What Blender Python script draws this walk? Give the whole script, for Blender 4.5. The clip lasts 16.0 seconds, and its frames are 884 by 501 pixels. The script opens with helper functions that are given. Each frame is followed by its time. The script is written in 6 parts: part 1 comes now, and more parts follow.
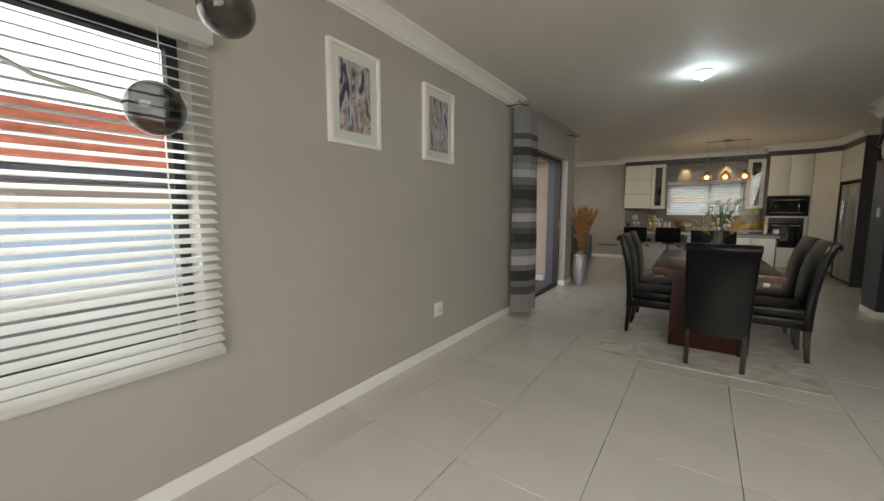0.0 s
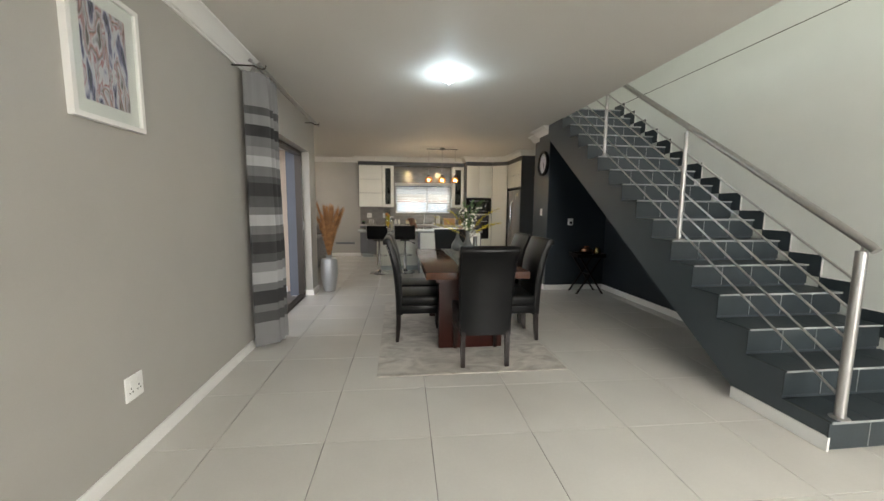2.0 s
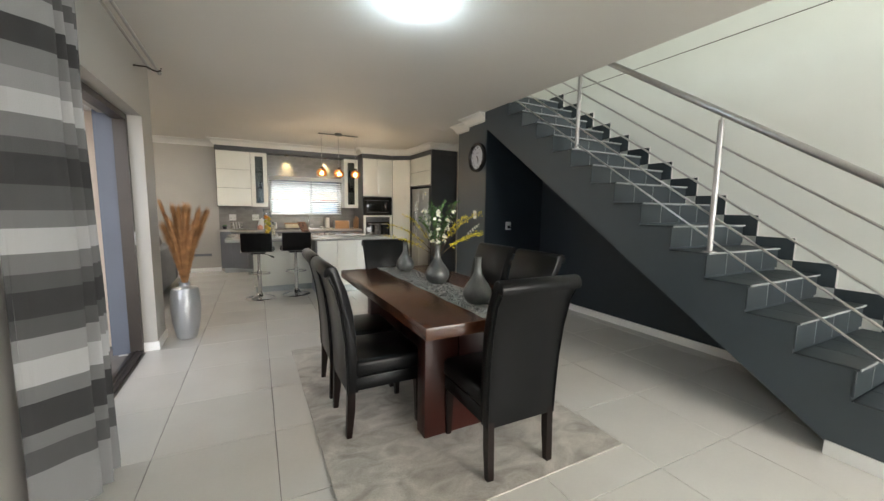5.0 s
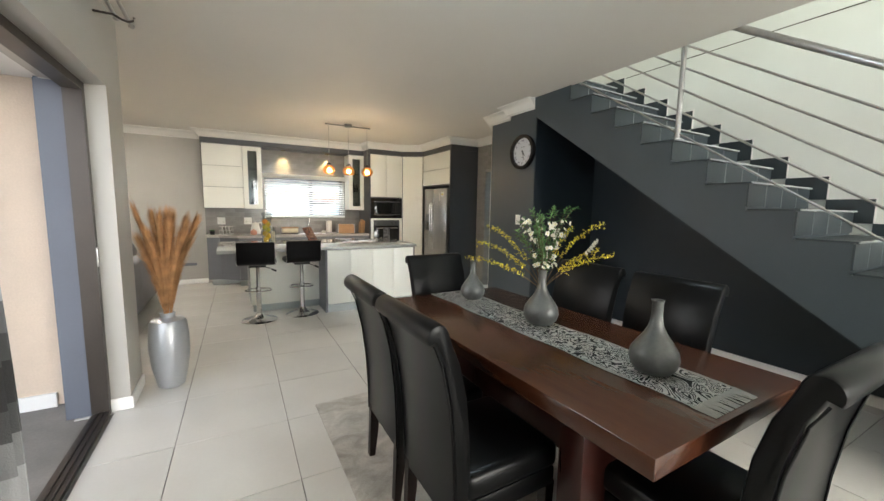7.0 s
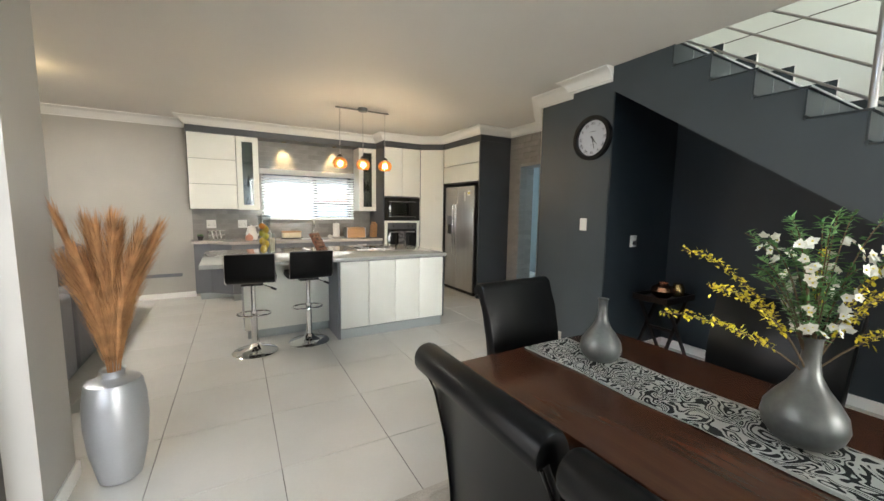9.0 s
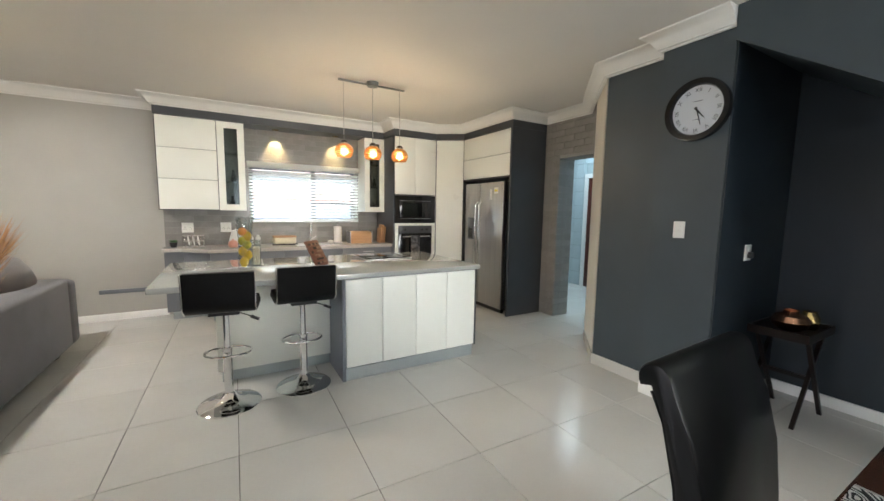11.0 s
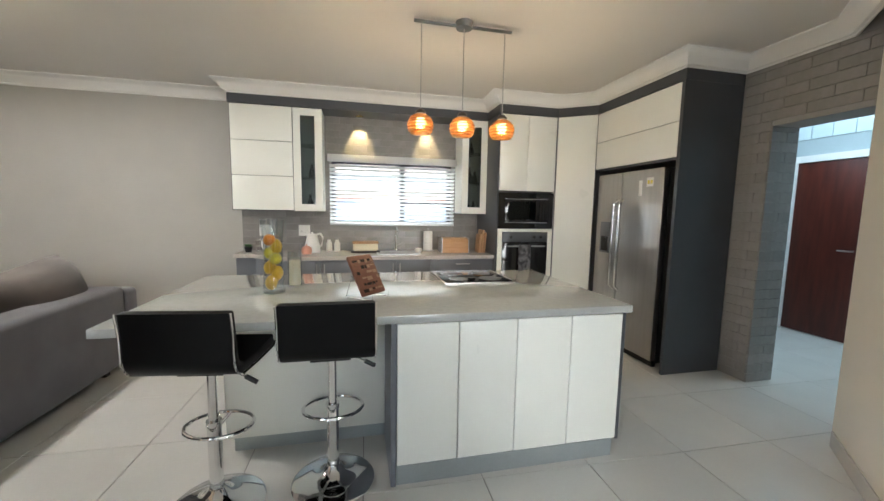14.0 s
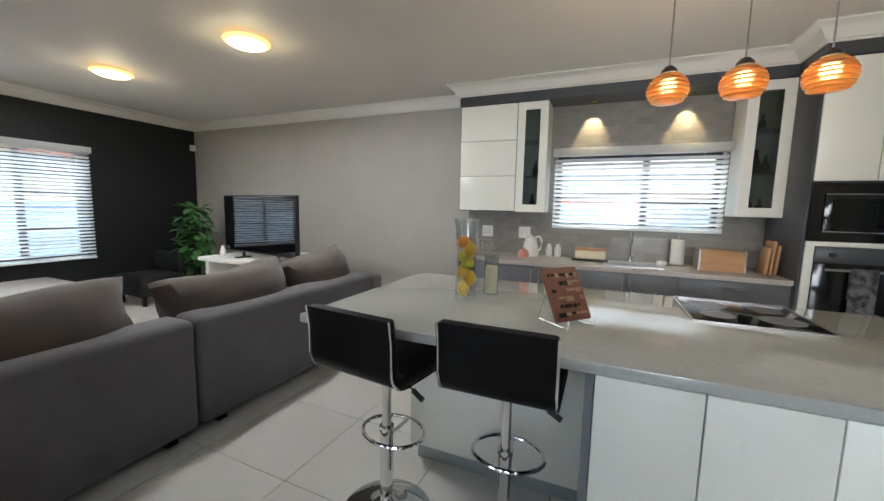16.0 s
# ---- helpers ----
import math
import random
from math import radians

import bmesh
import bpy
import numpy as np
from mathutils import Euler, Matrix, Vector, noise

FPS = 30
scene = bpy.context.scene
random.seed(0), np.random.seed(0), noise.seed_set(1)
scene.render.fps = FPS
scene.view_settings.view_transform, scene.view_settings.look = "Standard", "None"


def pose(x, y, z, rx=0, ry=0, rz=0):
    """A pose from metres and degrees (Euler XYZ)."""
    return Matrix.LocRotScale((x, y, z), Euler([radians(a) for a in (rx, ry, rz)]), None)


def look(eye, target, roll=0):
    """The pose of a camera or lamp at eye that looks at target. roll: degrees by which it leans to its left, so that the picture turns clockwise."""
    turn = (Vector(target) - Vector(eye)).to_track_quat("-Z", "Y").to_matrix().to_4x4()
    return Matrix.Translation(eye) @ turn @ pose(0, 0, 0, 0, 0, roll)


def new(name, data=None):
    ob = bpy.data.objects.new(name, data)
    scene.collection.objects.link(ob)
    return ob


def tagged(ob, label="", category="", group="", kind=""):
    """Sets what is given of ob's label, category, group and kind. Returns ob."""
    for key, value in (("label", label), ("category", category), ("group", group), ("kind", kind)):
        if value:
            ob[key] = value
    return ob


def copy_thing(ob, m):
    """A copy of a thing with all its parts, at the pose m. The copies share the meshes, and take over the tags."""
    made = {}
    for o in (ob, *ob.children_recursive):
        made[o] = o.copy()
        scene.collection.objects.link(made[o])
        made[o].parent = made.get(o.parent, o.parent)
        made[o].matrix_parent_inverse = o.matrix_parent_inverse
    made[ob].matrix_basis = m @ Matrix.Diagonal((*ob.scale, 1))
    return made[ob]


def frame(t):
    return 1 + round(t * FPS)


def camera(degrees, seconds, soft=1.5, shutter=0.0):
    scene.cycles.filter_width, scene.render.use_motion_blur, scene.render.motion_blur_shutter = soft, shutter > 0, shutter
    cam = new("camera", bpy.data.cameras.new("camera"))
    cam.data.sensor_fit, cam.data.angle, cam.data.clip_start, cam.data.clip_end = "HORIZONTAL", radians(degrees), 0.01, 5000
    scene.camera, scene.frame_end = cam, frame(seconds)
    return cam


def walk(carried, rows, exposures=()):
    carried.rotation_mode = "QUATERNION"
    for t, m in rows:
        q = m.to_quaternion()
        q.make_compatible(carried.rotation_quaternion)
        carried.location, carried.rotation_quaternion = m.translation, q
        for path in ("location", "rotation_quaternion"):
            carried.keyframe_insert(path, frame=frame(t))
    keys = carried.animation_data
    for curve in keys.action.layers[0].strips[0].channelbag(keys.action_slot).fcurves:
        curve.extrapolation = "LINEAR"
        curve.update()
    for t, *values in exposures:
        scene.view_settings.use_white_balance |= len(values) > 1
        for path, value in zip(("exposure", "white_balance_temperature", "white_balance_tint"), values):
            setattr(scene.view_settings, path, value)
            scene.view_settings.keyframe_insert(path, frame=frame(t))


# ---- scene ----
cam = camera(99.6, 16.0)
PATH = [
    (0, (0.214, -0.001, 1.279), (-0.891, 1.652, 1.064), 0.1),
    (0.5, (0.115, 0.208, 1.304), (-0.627, 2.052, 1.08), 0.0),
    (1, (-0.024, 0.379, 1.307), (-0.419, 2.326, 1.081), 0.4),
    (1.5, (-0.163, 0.531, 1.324), (-0.221, 2.517, 1.095), 0.4),
    (2, (-0.291, 0.717, 1.317), (-0.056, 2.691, 1.09), 0.5),
    (2.5, (-0.41, 0.966, 1.335), (-0.012, 2.912, 1.107), 0.6),
    (3, (-0.567, 1.194, 1.329), (-0.038, 3.11, 1.106), 0.7),
    (3.5, (-0.701, 1.414, 1.337), (-0.024, 3.282, 1.114), 0.7),
    (4, (-0.747, 1.685, 1.331), (0.044, 3.509, 1.11), 0.8),
    (6.5, (-0.872, 3.014, 1.366), (0.101, 4.747, 1.141), 0.8),
    (7, (-0.928, 3.276, 1.376), (0.056, 5.003, 1.154), 0.9),
    (7.5, (-0.909, 3.527, 1.365), (0.081, 5.25, 1.141), 0.8),
    (8, (-0.858, 3.803, 1.386), (0.13, 5.527, 1.157), 0.7),
    (8.5, (-0.843, 4.071, 1.367), (0.145, 5.796, 1.147), 1.0),
    (9, (-0.838, 4.331, 1.386), (0.153, 6.054, 1.164), 0.9),
    (11.5, (-0.52, 5.516, 1.359), (0.477, 7.236, 1.145), 0.9),
    (12, (-0.405, 5.701, 1.351), (0.59, 7.423, 1.136), 0.9),
    (12.5, (-0.345, 5.943, 1.358), (0.619, 7.682, 1.14), 1.0),
    (13, (-0.25, 6.145, 1.359), (0.59, 7.947, 1.14), 0.9),
    (13.5, (-0.11, 6.302, 1.358), (0.521, 8.187, 1.143), 0.9),
    (14, (-0.023, 6.445, 1.355), (0.415, 8.385, 1.143), 1.0),
    (14.5, (0.017, 6.62, 1.369), (0.3, 8.587, 1.149), 1.1),
    (15, (0.037, 6.75, 1.364), (0.077, 8.736, 1.135), 1.1),
    (15.5, (0.073, 6.882, 1.351), (-0.318, 8.83, 1.122), 1.2),
    (16, (0.142, 6.891, 1.345), (-0.634, 8.721, 1.12), 1.2),
]
walk(cam, [(t, look(eye, target, roll)) for t, eye, target, roll in PATH], [(0.0, -0.5, 6950, 11), (0.5, -0.35, 6600, 10), (1.5, 0.1, 6650, 11), (3.0, 0.40, 6700, 12), (4.0, 0.5, 6600, 12), (6.5, 0.98, 6550, 10), (9.0, 1.2, 6450, 10), (12.0, 1.18, 6150, 10), (14.0, 1.06, 6050, 10), (16.0, 0.74, 5750, 10)])

# ---- world and daylight ----
world = bpy.data.worlds.new("sky")
scene.world = world
world.use_nodes = True
wn = world.node_tree.nodes
sky = wn.new("ShaderNodeTexSky")
sky.sky_type = "NISHITA"
sky.sun_disc = False
sky.sun_elevation = radians(40)
sky.sun_rotation = radians(131)
wn["Background"].inputs["Strength"].default_value = 0.15
world.node_tree.links.new(sky.outputs[0], wn["Background"].inputs["Color"])


def lamp(name, kind, place, watts, colour, size=0.1, size_y=None, target=None, angle=None, spread=180):
    data = bpy.data.lights.new(name, kind)
    data.energy = watts
    data.color = colour
    ob = new(name, data)
    if kind == "AREA":
        data.shape = "RECTANGLE"
        data.size, data.size_y = size, size_y or size
        data.spread = radians(spread)
    elif kind == "SPOT":
        data.spot_size, data.spot_blend, data.shadow_soft_size = radians(angle), 0.5, size
    elif kind == "SUN":
        data.angle = radians(angle)
    else:
        data.shadow_soft_size = size
    ob.matrix_world = look(place, target or (place[0], place[1], place[2] - 1.0))
    return ob


DAY = (0.90, 0.97, 1.0)
lamp("sun", "SUN", (8, -7, 9), 4.8, (1.0, 0.95, 0.86), target=(0, 0, 0), angle=0.6)
# daylight that falls in through the glazing, plus added fill lamps
lamp("daylight_hall_window", "AREA", (1.7, -2.45, 2.6), 230, (1.0, 0.965, 0.90), 3.2, 4.2, target=(0.2, 4.0, 0.5), spread=120)
# fill added through an assumed east opening to lift the grey wall
lamp("fill_east_opening", "AREA", (3.16, -0.4, 1.25), 12, (1.0, 0.95, 0.88), 2.7, 2.0, target=(0, -0.1, 0.3), spread=160)
# fill lamp added inside the upper void; no stair window is built
lamp("stair_fill_light", "AREA", (-1.2, 2.0, 4.2), 38, (0.82, 1.0, 0.93), 3.5, 1.6, target=(3, 3.0, 2.2))
lamp("daylight_side_window", "AREA", (-1.70, 0.10, 1.35), 24, DAY, 1.3, 1.3, target=(1, 0.10, -0.2))
lamp("daylight_sliding_door", "AREA", (-2.10, 5.40, 1.12), 6.5, (1.0, 0.92, 0.84), 1.6, 1.9, target=(0.30, 6.0, 0.8), spread=150)
lamp("daylight_kitchen_window", "AREA", (0.4, 12.7, 3.1), 62, (0.92, 0.97, 1.0), 1.8, 1.2, target=(0.4, 10.4, 1.0), spread=120)
lamp("daylight_living_window", "AREA", (-7.6, 8.75, 3.1), 95, (0.86, 0.94, 1.0), 2.2, 2.0, target=(-5.2, 8.75, 0.8), spread=120)
# overhead panel added inside the scullery for its daylight; no opening there
lamp("daylight_scullery", "AREA", (4.4, 9.0, 2.55), 20, (0.70, 0.90, 1.0), 1.3, 2.2)
# electric light
lamp("dining_lamp_light", "POINT", (0.21, 4.5, 2.515), 11, (0.70, 0.90, 1.0), 0.08)
for lx, ly in ((-2.45, 9.08), (-4.31, 9.11)):
    lamp("living_lamp_glow", "POINT", (lx, ly, 2.49), 2.6, (1.0, 0.78, 0.42), 0.08)
    lamp("living_lamp_light", "AREA", (lx, ly, 2.515), 19, (1.0, 0.95, 0.88), 0.2)
for lx in (0.39, 0.68, 0.97):
    lamp("pendant_light", "POINT", (lx, 9.0, 1.93), 2.4, (1.0, 0.74, 0.46), 0.03)
for lx in (0.0, 0.80):
    lamp("downlight_beam", "SPOT", (lx, 10.935, 2.39), 17, (1.0, 0.74, 0.34), 0.012, target=(lx, 11.03, 2.06), angle=58)


# ---- materials ----
def mat(name, col, rough=0.5, metal=0.0, var=0.06, scale=3.0, fine=90.0, bump=0.04, coat=0.0, rand=0.0,
        stretch=(1, 1, 1), trans=0.0, emit=0.0, col2=None, sharp=0.0, sheen=0.0, kind="noise", ior=1.45, uneven=0.2):
    m = bpy.data.materials.new(name)
    m.use_nodes = True
    nt = m.node_tree
    b = nt.nodes["Principled BSDF"]
    co = nt.nodes.new("ShaderNodeTexCoord")
    mp = nt.nodes.new("ShaderNodeMapping")
    mp.inputs["Scale"].default_value = stretch
    nt.links.new(co.outputs["Object"], mp.inputs["Vector"])
    if kind == "voronoi":
        big = nt.nodes.new("ShaderNodeTexVoronoi")
        big.inputs["Scale"].default_value = scale
        fac = big.outputs["Distance"]
    elif kind == "wave":
        big = nt.nodes.new("ShaderNodeTexWave")
        big.inputs["Scale"].default_value = scale
        big.inputs["Distortion"].default_value = 6.0
        big.inputs["Detail"].default_value = 3.0
        fac = big.outputs["Fac"]
    else:
        big = nt.nodes.new("ShaderNodeTexNoise")
        big.inputs["Scale"].default_value = scale
        big.inputs["Detail"].default_value = 4.0
        fac = big.outputs["Fac"]
    nt.links.new(mp.outputs[0], big.inputs["Vector"])
    small = nt.nodes.new("ShaderNodeTexNoise")
    small.inputs["Scale"].default_value = fine
    small.inputs["Detail"].default_value = 3.0
    nt.links.new(mp.outputs[0], small.inputs["Vector"])
    ramp = nt.nodes.new("ShaderNodeValToRGB")
    c2 = col2 or tuple(min(1.0, c * (1 + 2 * var)) for c in col)
    c1 = col if col2 else tuple(c * (1 - 2 * var) for c in col)
    w = 0.5 - 0.28 * (1 - sharp) if col2 else 0.25
    ramp.color_ramp.elements[0].position, ramp.color_ramp.elements[1].position = 0.5 - (0.5 - w) * 0.9, 0.5 + (0.5 - w) * 0.9
    if col2 and sharp:
        ramp.color_ramp.elements[0].position, ramp.color_ramp.elements[1].position = 0.5 - 0.22 * (1 - sharp), 0.5 + 0.22 * (1 - sharp)
    ramp.color_ramp.elements[0].color = (*c1, 1)
    ramp.color_ramp.elements[1].color = (*c2, 1)
    nt.links.new(fac, ramp.inputs[0])
    out = ramp.outputs[0]
    fm = nt.nodes.new("ShaderNodeMix")
    fm.data_type, fm.blend_type = "RGBA", "MULTIPLY"
    fm.inputs["Factor"].default_value = 1.0
    fr = nt.nodes.new("ShaderNodeMapRange")
    fr.inputs["To Min"].default_value, fr.inputs["To Max"].default_value = 1 - var * 1.5, 1 + var * 1.5
    nt.links.new(small.outputs["Fac"], fr.inputs["Value"])
    nt.links.new(out, fm.inputs["A"])
    nt.links.new(fr.outputs[0], fm.inputs["B"])
    out = fm.outputs["Result"]
    if rand:
        info = nt.nodes.new("ShaderNodeObjectInfo")
        rr = nt.nodes.new("ShaderNodeMapRange")
        rr.inputs["To Min"].default_value, rr.inputs["To Max"].default_value = 1 - rand, 1 + rand
        nt.links.new(info.outputs["Random"], rr.inputs["Value"])
        rm = nt.nodes.new("ShaderNodeMix")
        rm.data_type, rm.blend_type = "RGBA", "MULTIPLY"
        rm.inputs["Factor"].default_value = 1.0
        nt.links.new(out, rm.inputs["A"])
        nt.links.new(rr.outputs[0], rm.inputs["B"])
        out = rm.outputs["Result"]
    nt.links.new(out, b.inputs["Base Color"])
    rg = nt.nodes.new("ShaderNodeMapRange")
    rg.inputs["To Min"].default_value, rg.inputs["To Max"].default_value = max(0.02, rough * (1 - uneven)), min(1.0, rough * (1 + uneven))
    nt.links.new(big.outputs[0], rg.inputs["Value"])
    nt.links.new(rg.outputs[0], b.inputs["Roughness"])
    b.inputs["Metallic"].default_value = metal
    b.inputs["IOR"].default_value = ior
    b.inputs["Coat Weight"].default_value = coat
    b.inputs["Coat Roughness"].default_value = 0.08
    b.inputs["Sheen Weight"].default_value = sheen
    b.inputs["Transmission Weight"].default_value = trans
    if bump:
        bp = nt.nodes.new("ShaderNodeBump")
        bp.inputs["Strength"].default_value = min(1.0, bump * 4)
        bp.inputs["Distance"].default_value = 0.002
        nt.links.new(small.outputs["Fac"], bp.inputs["Height"])
        nt.links.new(bp.outputs[0], b.inputs["Normal"])
    if emit:
        b.inputs["Emission Color"].default_value = (*col, 1)
        b.inputs["Emission Strength"].default_value = emit
    return m


M_WALL = mat("wall_greige", (0.405, 0.388, 0.352), 0.42, var=0.015, fine=160, bump=0.05)
M_WALL_DARK = mat("wall_charcoal", (0.055, 0.069, 0.079), 0.42, var=0.03, fine=160, bump=0.05)
# charcoal wall colour darkened to carry the shade under the stair
M_WALL_SHADE = mat("wall_charcoal_shaded", (0.017, 0.025, 0.033), 0.45, var=0.03, fine=160, bump=0.05)
M_WALL_BLACK = mat("wall_dark_green", (0.0055, 0.0078, 0.0080), 0.6, var=0.05, fine=160, bump=0.05)
M_WALL_WHITE = mat("wall_white", (0.72, 0.74, 0.70), 0.5, var=0.012, fine=160, bump=0.04)
M_CREAM = mat("wall_cream", (0.78, 0.73, 0.63), 0.3, var=0.015, fine=160, bump=0.04)
M_CEIL = mat("ceiling_white", (0.72, 0.69, 0.645), 0.62, var=0.012, scale=1.2, fine=120, bump=0.03)
M_CORN = mat("cornice_white", (0.80, 0.79, 0.76), 0.45, var=0.01, bump=0.02)
M_SKIRT = mat("skirting_white", (0.78, 0.77, 0.74), 0.35, var=0.015, bump=0.02)
M_TILE = mat("floor_tile_porcelain", (0.60, 0.585, 0.545), 0.17, var=0.02, scale=2.2, fine=60, bump=0.012, rand=0.03)
M_GROUT = mat("floor_grout", (0.20, 0.19, 0.175), 0.9, var=0.1)
M_STAIR_T = mat("stair_tile_charcoal", (0.030, 0.040, 0.046), 0.36, var=0.10, scale=5, fine=80, bump=0.03, rand=0.10)
M_NOSE = mat("stair_nosing_grey", (0.30, 0.32, 0.32), 0.5, var=0.08)
M_STEEL = mat("brushed_steel", (0.48, 0.47, 0.465), 0.33, 1.0, var=0.03, scale=2, fine=60, bump=0.0, stretch=(14, 14, 1), uneven=0.05)
M_CHROME = mat("chrome", (0.80, 0.80, 0.80), 0.07, 1.0, var=0.01, bump=0.0)
M_LEATHER = mat("black_leather", (0.0045, 0.0048, 0.0052), 0.29, var=0.05, scale=5, fine=420, bump=0.012, ior=1.27, uneven=0.03)
M_STOOL = mat("matt_black_leather", (0.0045, 0.0045, 0.0050), 0.42, var=0.08, scale=6, fine=420, bump=0.015, ior=1.22, uneven=0.03)
M_LEG = mat("espresso_wood", (0.009, 0.005, 0.004), 0.30, var=0.2, scale=4, fine=40, stretch=(6, 6, 1), bump=0.04, ior=1.33)
M_TABLE = mat("mahogany_wood", (0.044, 0.014, 0.007), 0.20, col2=(0.074, 0.026, 0.012), scale=2.2, fine=26, stretch=(9, 0.7, 9), bump=0.02, var=0.12, ior=1.5, uneven=0.06)
M_TABLE_RED = mat("red_mahogany_wood", (0.026, 0.006, 0.004), 0.3, col2=(0.044, 0.010, 0.007), scale=3, fine=40, stretch=(6, 6, 0.6), bump=0.03)
M_RUG = mat("beige_rug_pile", (0.24, 0.215, 0.18), 0.95, col2=(0.56, 0.53, 0.47), scale=4.5, fine=130, bump=0.25, var=0.2, sheen=0.3, stretch=(1, 1.6, 1))
for nd in M_RUG.node_tree.nodes:
    if nd.type == "TEX_NOISE" and nd.inputs["Scale"].default_value < 10:
        nd.inputs["Distortion"].default_value, nd.inputs["Detail"].default_value = 1.4, 9.0
M_WHITE_GLOSS = mat("white_gloss_board", (0.80, 0.81, 0.75), 0.30, var=0.01, bump=0.004, coat=0.04)
M_CAB_GREY = mat("charcoal_board", (0.060, 0.064, 0.071), 0.34, var=0.05, bump=0.02)
M_CAB_MID = mat("grey_board", (0.16, 0.17, 0.19), 0.35, var=0.04, bump=0.02)
M_KICK = mat("kick_aluminium", (0.42, 0.46, 0.47), 0.30, 0.6, var=0.04, bump=0.01)
M_STONE = mat("grey_quartz", (0.385, 0.40, 0.385), 0.03, col2=(0.43, 0.445, 0.43), scale=40, fine=220, bump=0.0, var=0.03, ior=1.65, uneven=0.0)
M_STONE_B = mat("counter_stone", (0.42, 0.39, 0.36), 0.22, col2=(0.56, 0.53, 0.50), scale=60, fine=300, bump=0.004, var=0.05)
M_SUBWAY = mat("grey_subway_tile", (0.255, 0.245, 0.232), 0.16, var=0.06, scale=6, fine=50, bump=0.02, rand=0.06)
M_SUBGROUT = mat("subway_grout", (0.30, 0.29, 0.275), 0.85, var=0.06)
M_BLACK = mat("black_gloss", (0.010, 0.010, 0.011), 0.08, var=0.02, bump=0.0)
M_HOB = mat("dark_ceramic_glass", (0.008, 0.008, 0.009), 0.06, var=0.02, bump=0.0, ior=1.22, uneven=0.0)
M_BLACK_M = mat("black_plastic", (0.014, 0.014, 0.015), 0.5, var=0.05, bump=0.02)
M_WHITE_PL = mat("white_plastic", (0.80, 0.79, 0.76), 0.35, var=0.01, bump=0.0)
M_FRAME = mat("bronze_aluminium", (0.058, 0.049, 0.042), 0.36, 0.5, var=0.06, bump=0.02)
M_NAVYFR = mat("dark_window_frame", (0.030, 0.032, 0.040), 0.45, 0.3, var=0.06, bump=0.02)
M_SILVER = mat("silver_paint", (0.44, 0.45, 0.46), 0.42, 0.6, var=0.03, bump=0.02)
M_PEWTER = mat("pewter_glaze", (0.14, 0.145, 0.14), 0.36, 0.5, var=0.14, scale=9, fine=60, bump=0.04)
M_PAMPAS = mat("dried_pampas", (0.42, 0.215, 0.092), 0.9, var=0.22, scale=14, fine=200, bump=0.2, rand=0.1)
M_LEAF = mat("green_leaf", (0.055, 0.15, 0.04), 0.45, var=0.25, scale=10, bump=0.05)
M_LEAF2 = mat("sage_leaf", (0.15, 0.31, 0.11), 0.55, var=0.25, scale=10, bump=0.05)
M_PETAL_W = mat("white_petal", (0.80, 0.79, 0.72), 0.6, var=0.04, bump=0.03)
M_PETAL_Y = mat("yellow_petal", (0.74, 0.62, 0.05), 0.6, var=0.15, scale=30, bump=0.03)
M_STEM = mat("brown_stem", (0.11, 0.075, 0.04), 0.8, var=0.2, bump=0.05)
M_LEMON = mat("lemon_skin", (0.80, 0.50, 0.03), 0.4, var=0.08, scale=30, fine=150, bump=0.1, rand=0.2)
M_COPPER = mat("copper", (0.62, 0.32, 0.20), 0.25, 1.0, var=0.1, scale=12, bump=0.03)
M_BRASS = mat("brass", (0.66, 0.50, 0.22), 0.25, 1.0, var=0.1, bump=0.02)
M_WOODL = mat("oak_board", (0.44, 0.24, 0.11), 0.5, col2=(0.54, 0.32, 0.16), scale=5, fine=60, stretch=(1, 9, 9), bump=0.05)
M_SOFA = mat("taupe_fabric", (0.100, 0.096, 0.104), 0.95, var=0.10, scale=5, fine=260, bump=0.2, sheen=0.25)
M_CUSH = mat("brown_cushion", (0.080, 0.065, 0.056), 0.95, var=0.12, scale=6, fine=260, bump=0.2, sheen=0.25)
M_REDDOOR = mat("red_brown_door", (0.075, 0.014, 0.008), 0.4, var=0.15, scale=3, stretch=(6, 6, 0.7), bump=0.04)
M_TILE_BLUE = mat("pale_scullery_tile", (0.50, 0.59, 0.62), 0.22, var=0.04, bump=0.02, rand=0.05)
M_TILE_BED = mat("pale_tile_bed", (0.34, 0.40, 0.42), 0.85, var=0.05, bump=0.05)
M_ROOF = mat("red_roof_tile", (0.40, 0.11, 0.06), 0.8, var=0.2, scale=2, fine=30, bump=0.3)
# pale pinkish roof colour for the house to the north
M_ROOF_PALE = mat("pale_pink_roof", (0.74, 0.62, 0.56), 0.8, var=0.12, scale=2, fine=30, bump=0.3)
M_COLUMN = mat("blue_grey_paint", (0.10, 0.11, 0.135), 0.6, var=0.04, bump=0.03)
M_PLASTER = mat("cream_plaster", (0.62, 0.50, 0.39), 0.85, var=0.05, scale=1.5, bump=0.2)
M_NAVY_FASCIA = mat("navy_fascia", (0.025, 0.028, 0.055), 0.5, var=0.1)
M_SKY_GLOW = mat("pale_sky_glow", (0.90, 0.95, 1.0), 0.9, var=0.01, bump=0.0, emit=1.1)
M_FASCIA = mat("painted_fascia", (0.45, 0.47, 0.52), 0.5, var=0.1)
M_GROUND = mat("paving_concrete", (0.45, 0.42, 0.38), 0.9, var=0.12, scale=1.5, fine=20, bump=0.3)
M_PATIO = mat("patio_tile", (0.74, 0.68, 0.61), 0.6, var=0.12, scale=5, fine=60, bump=0.1)
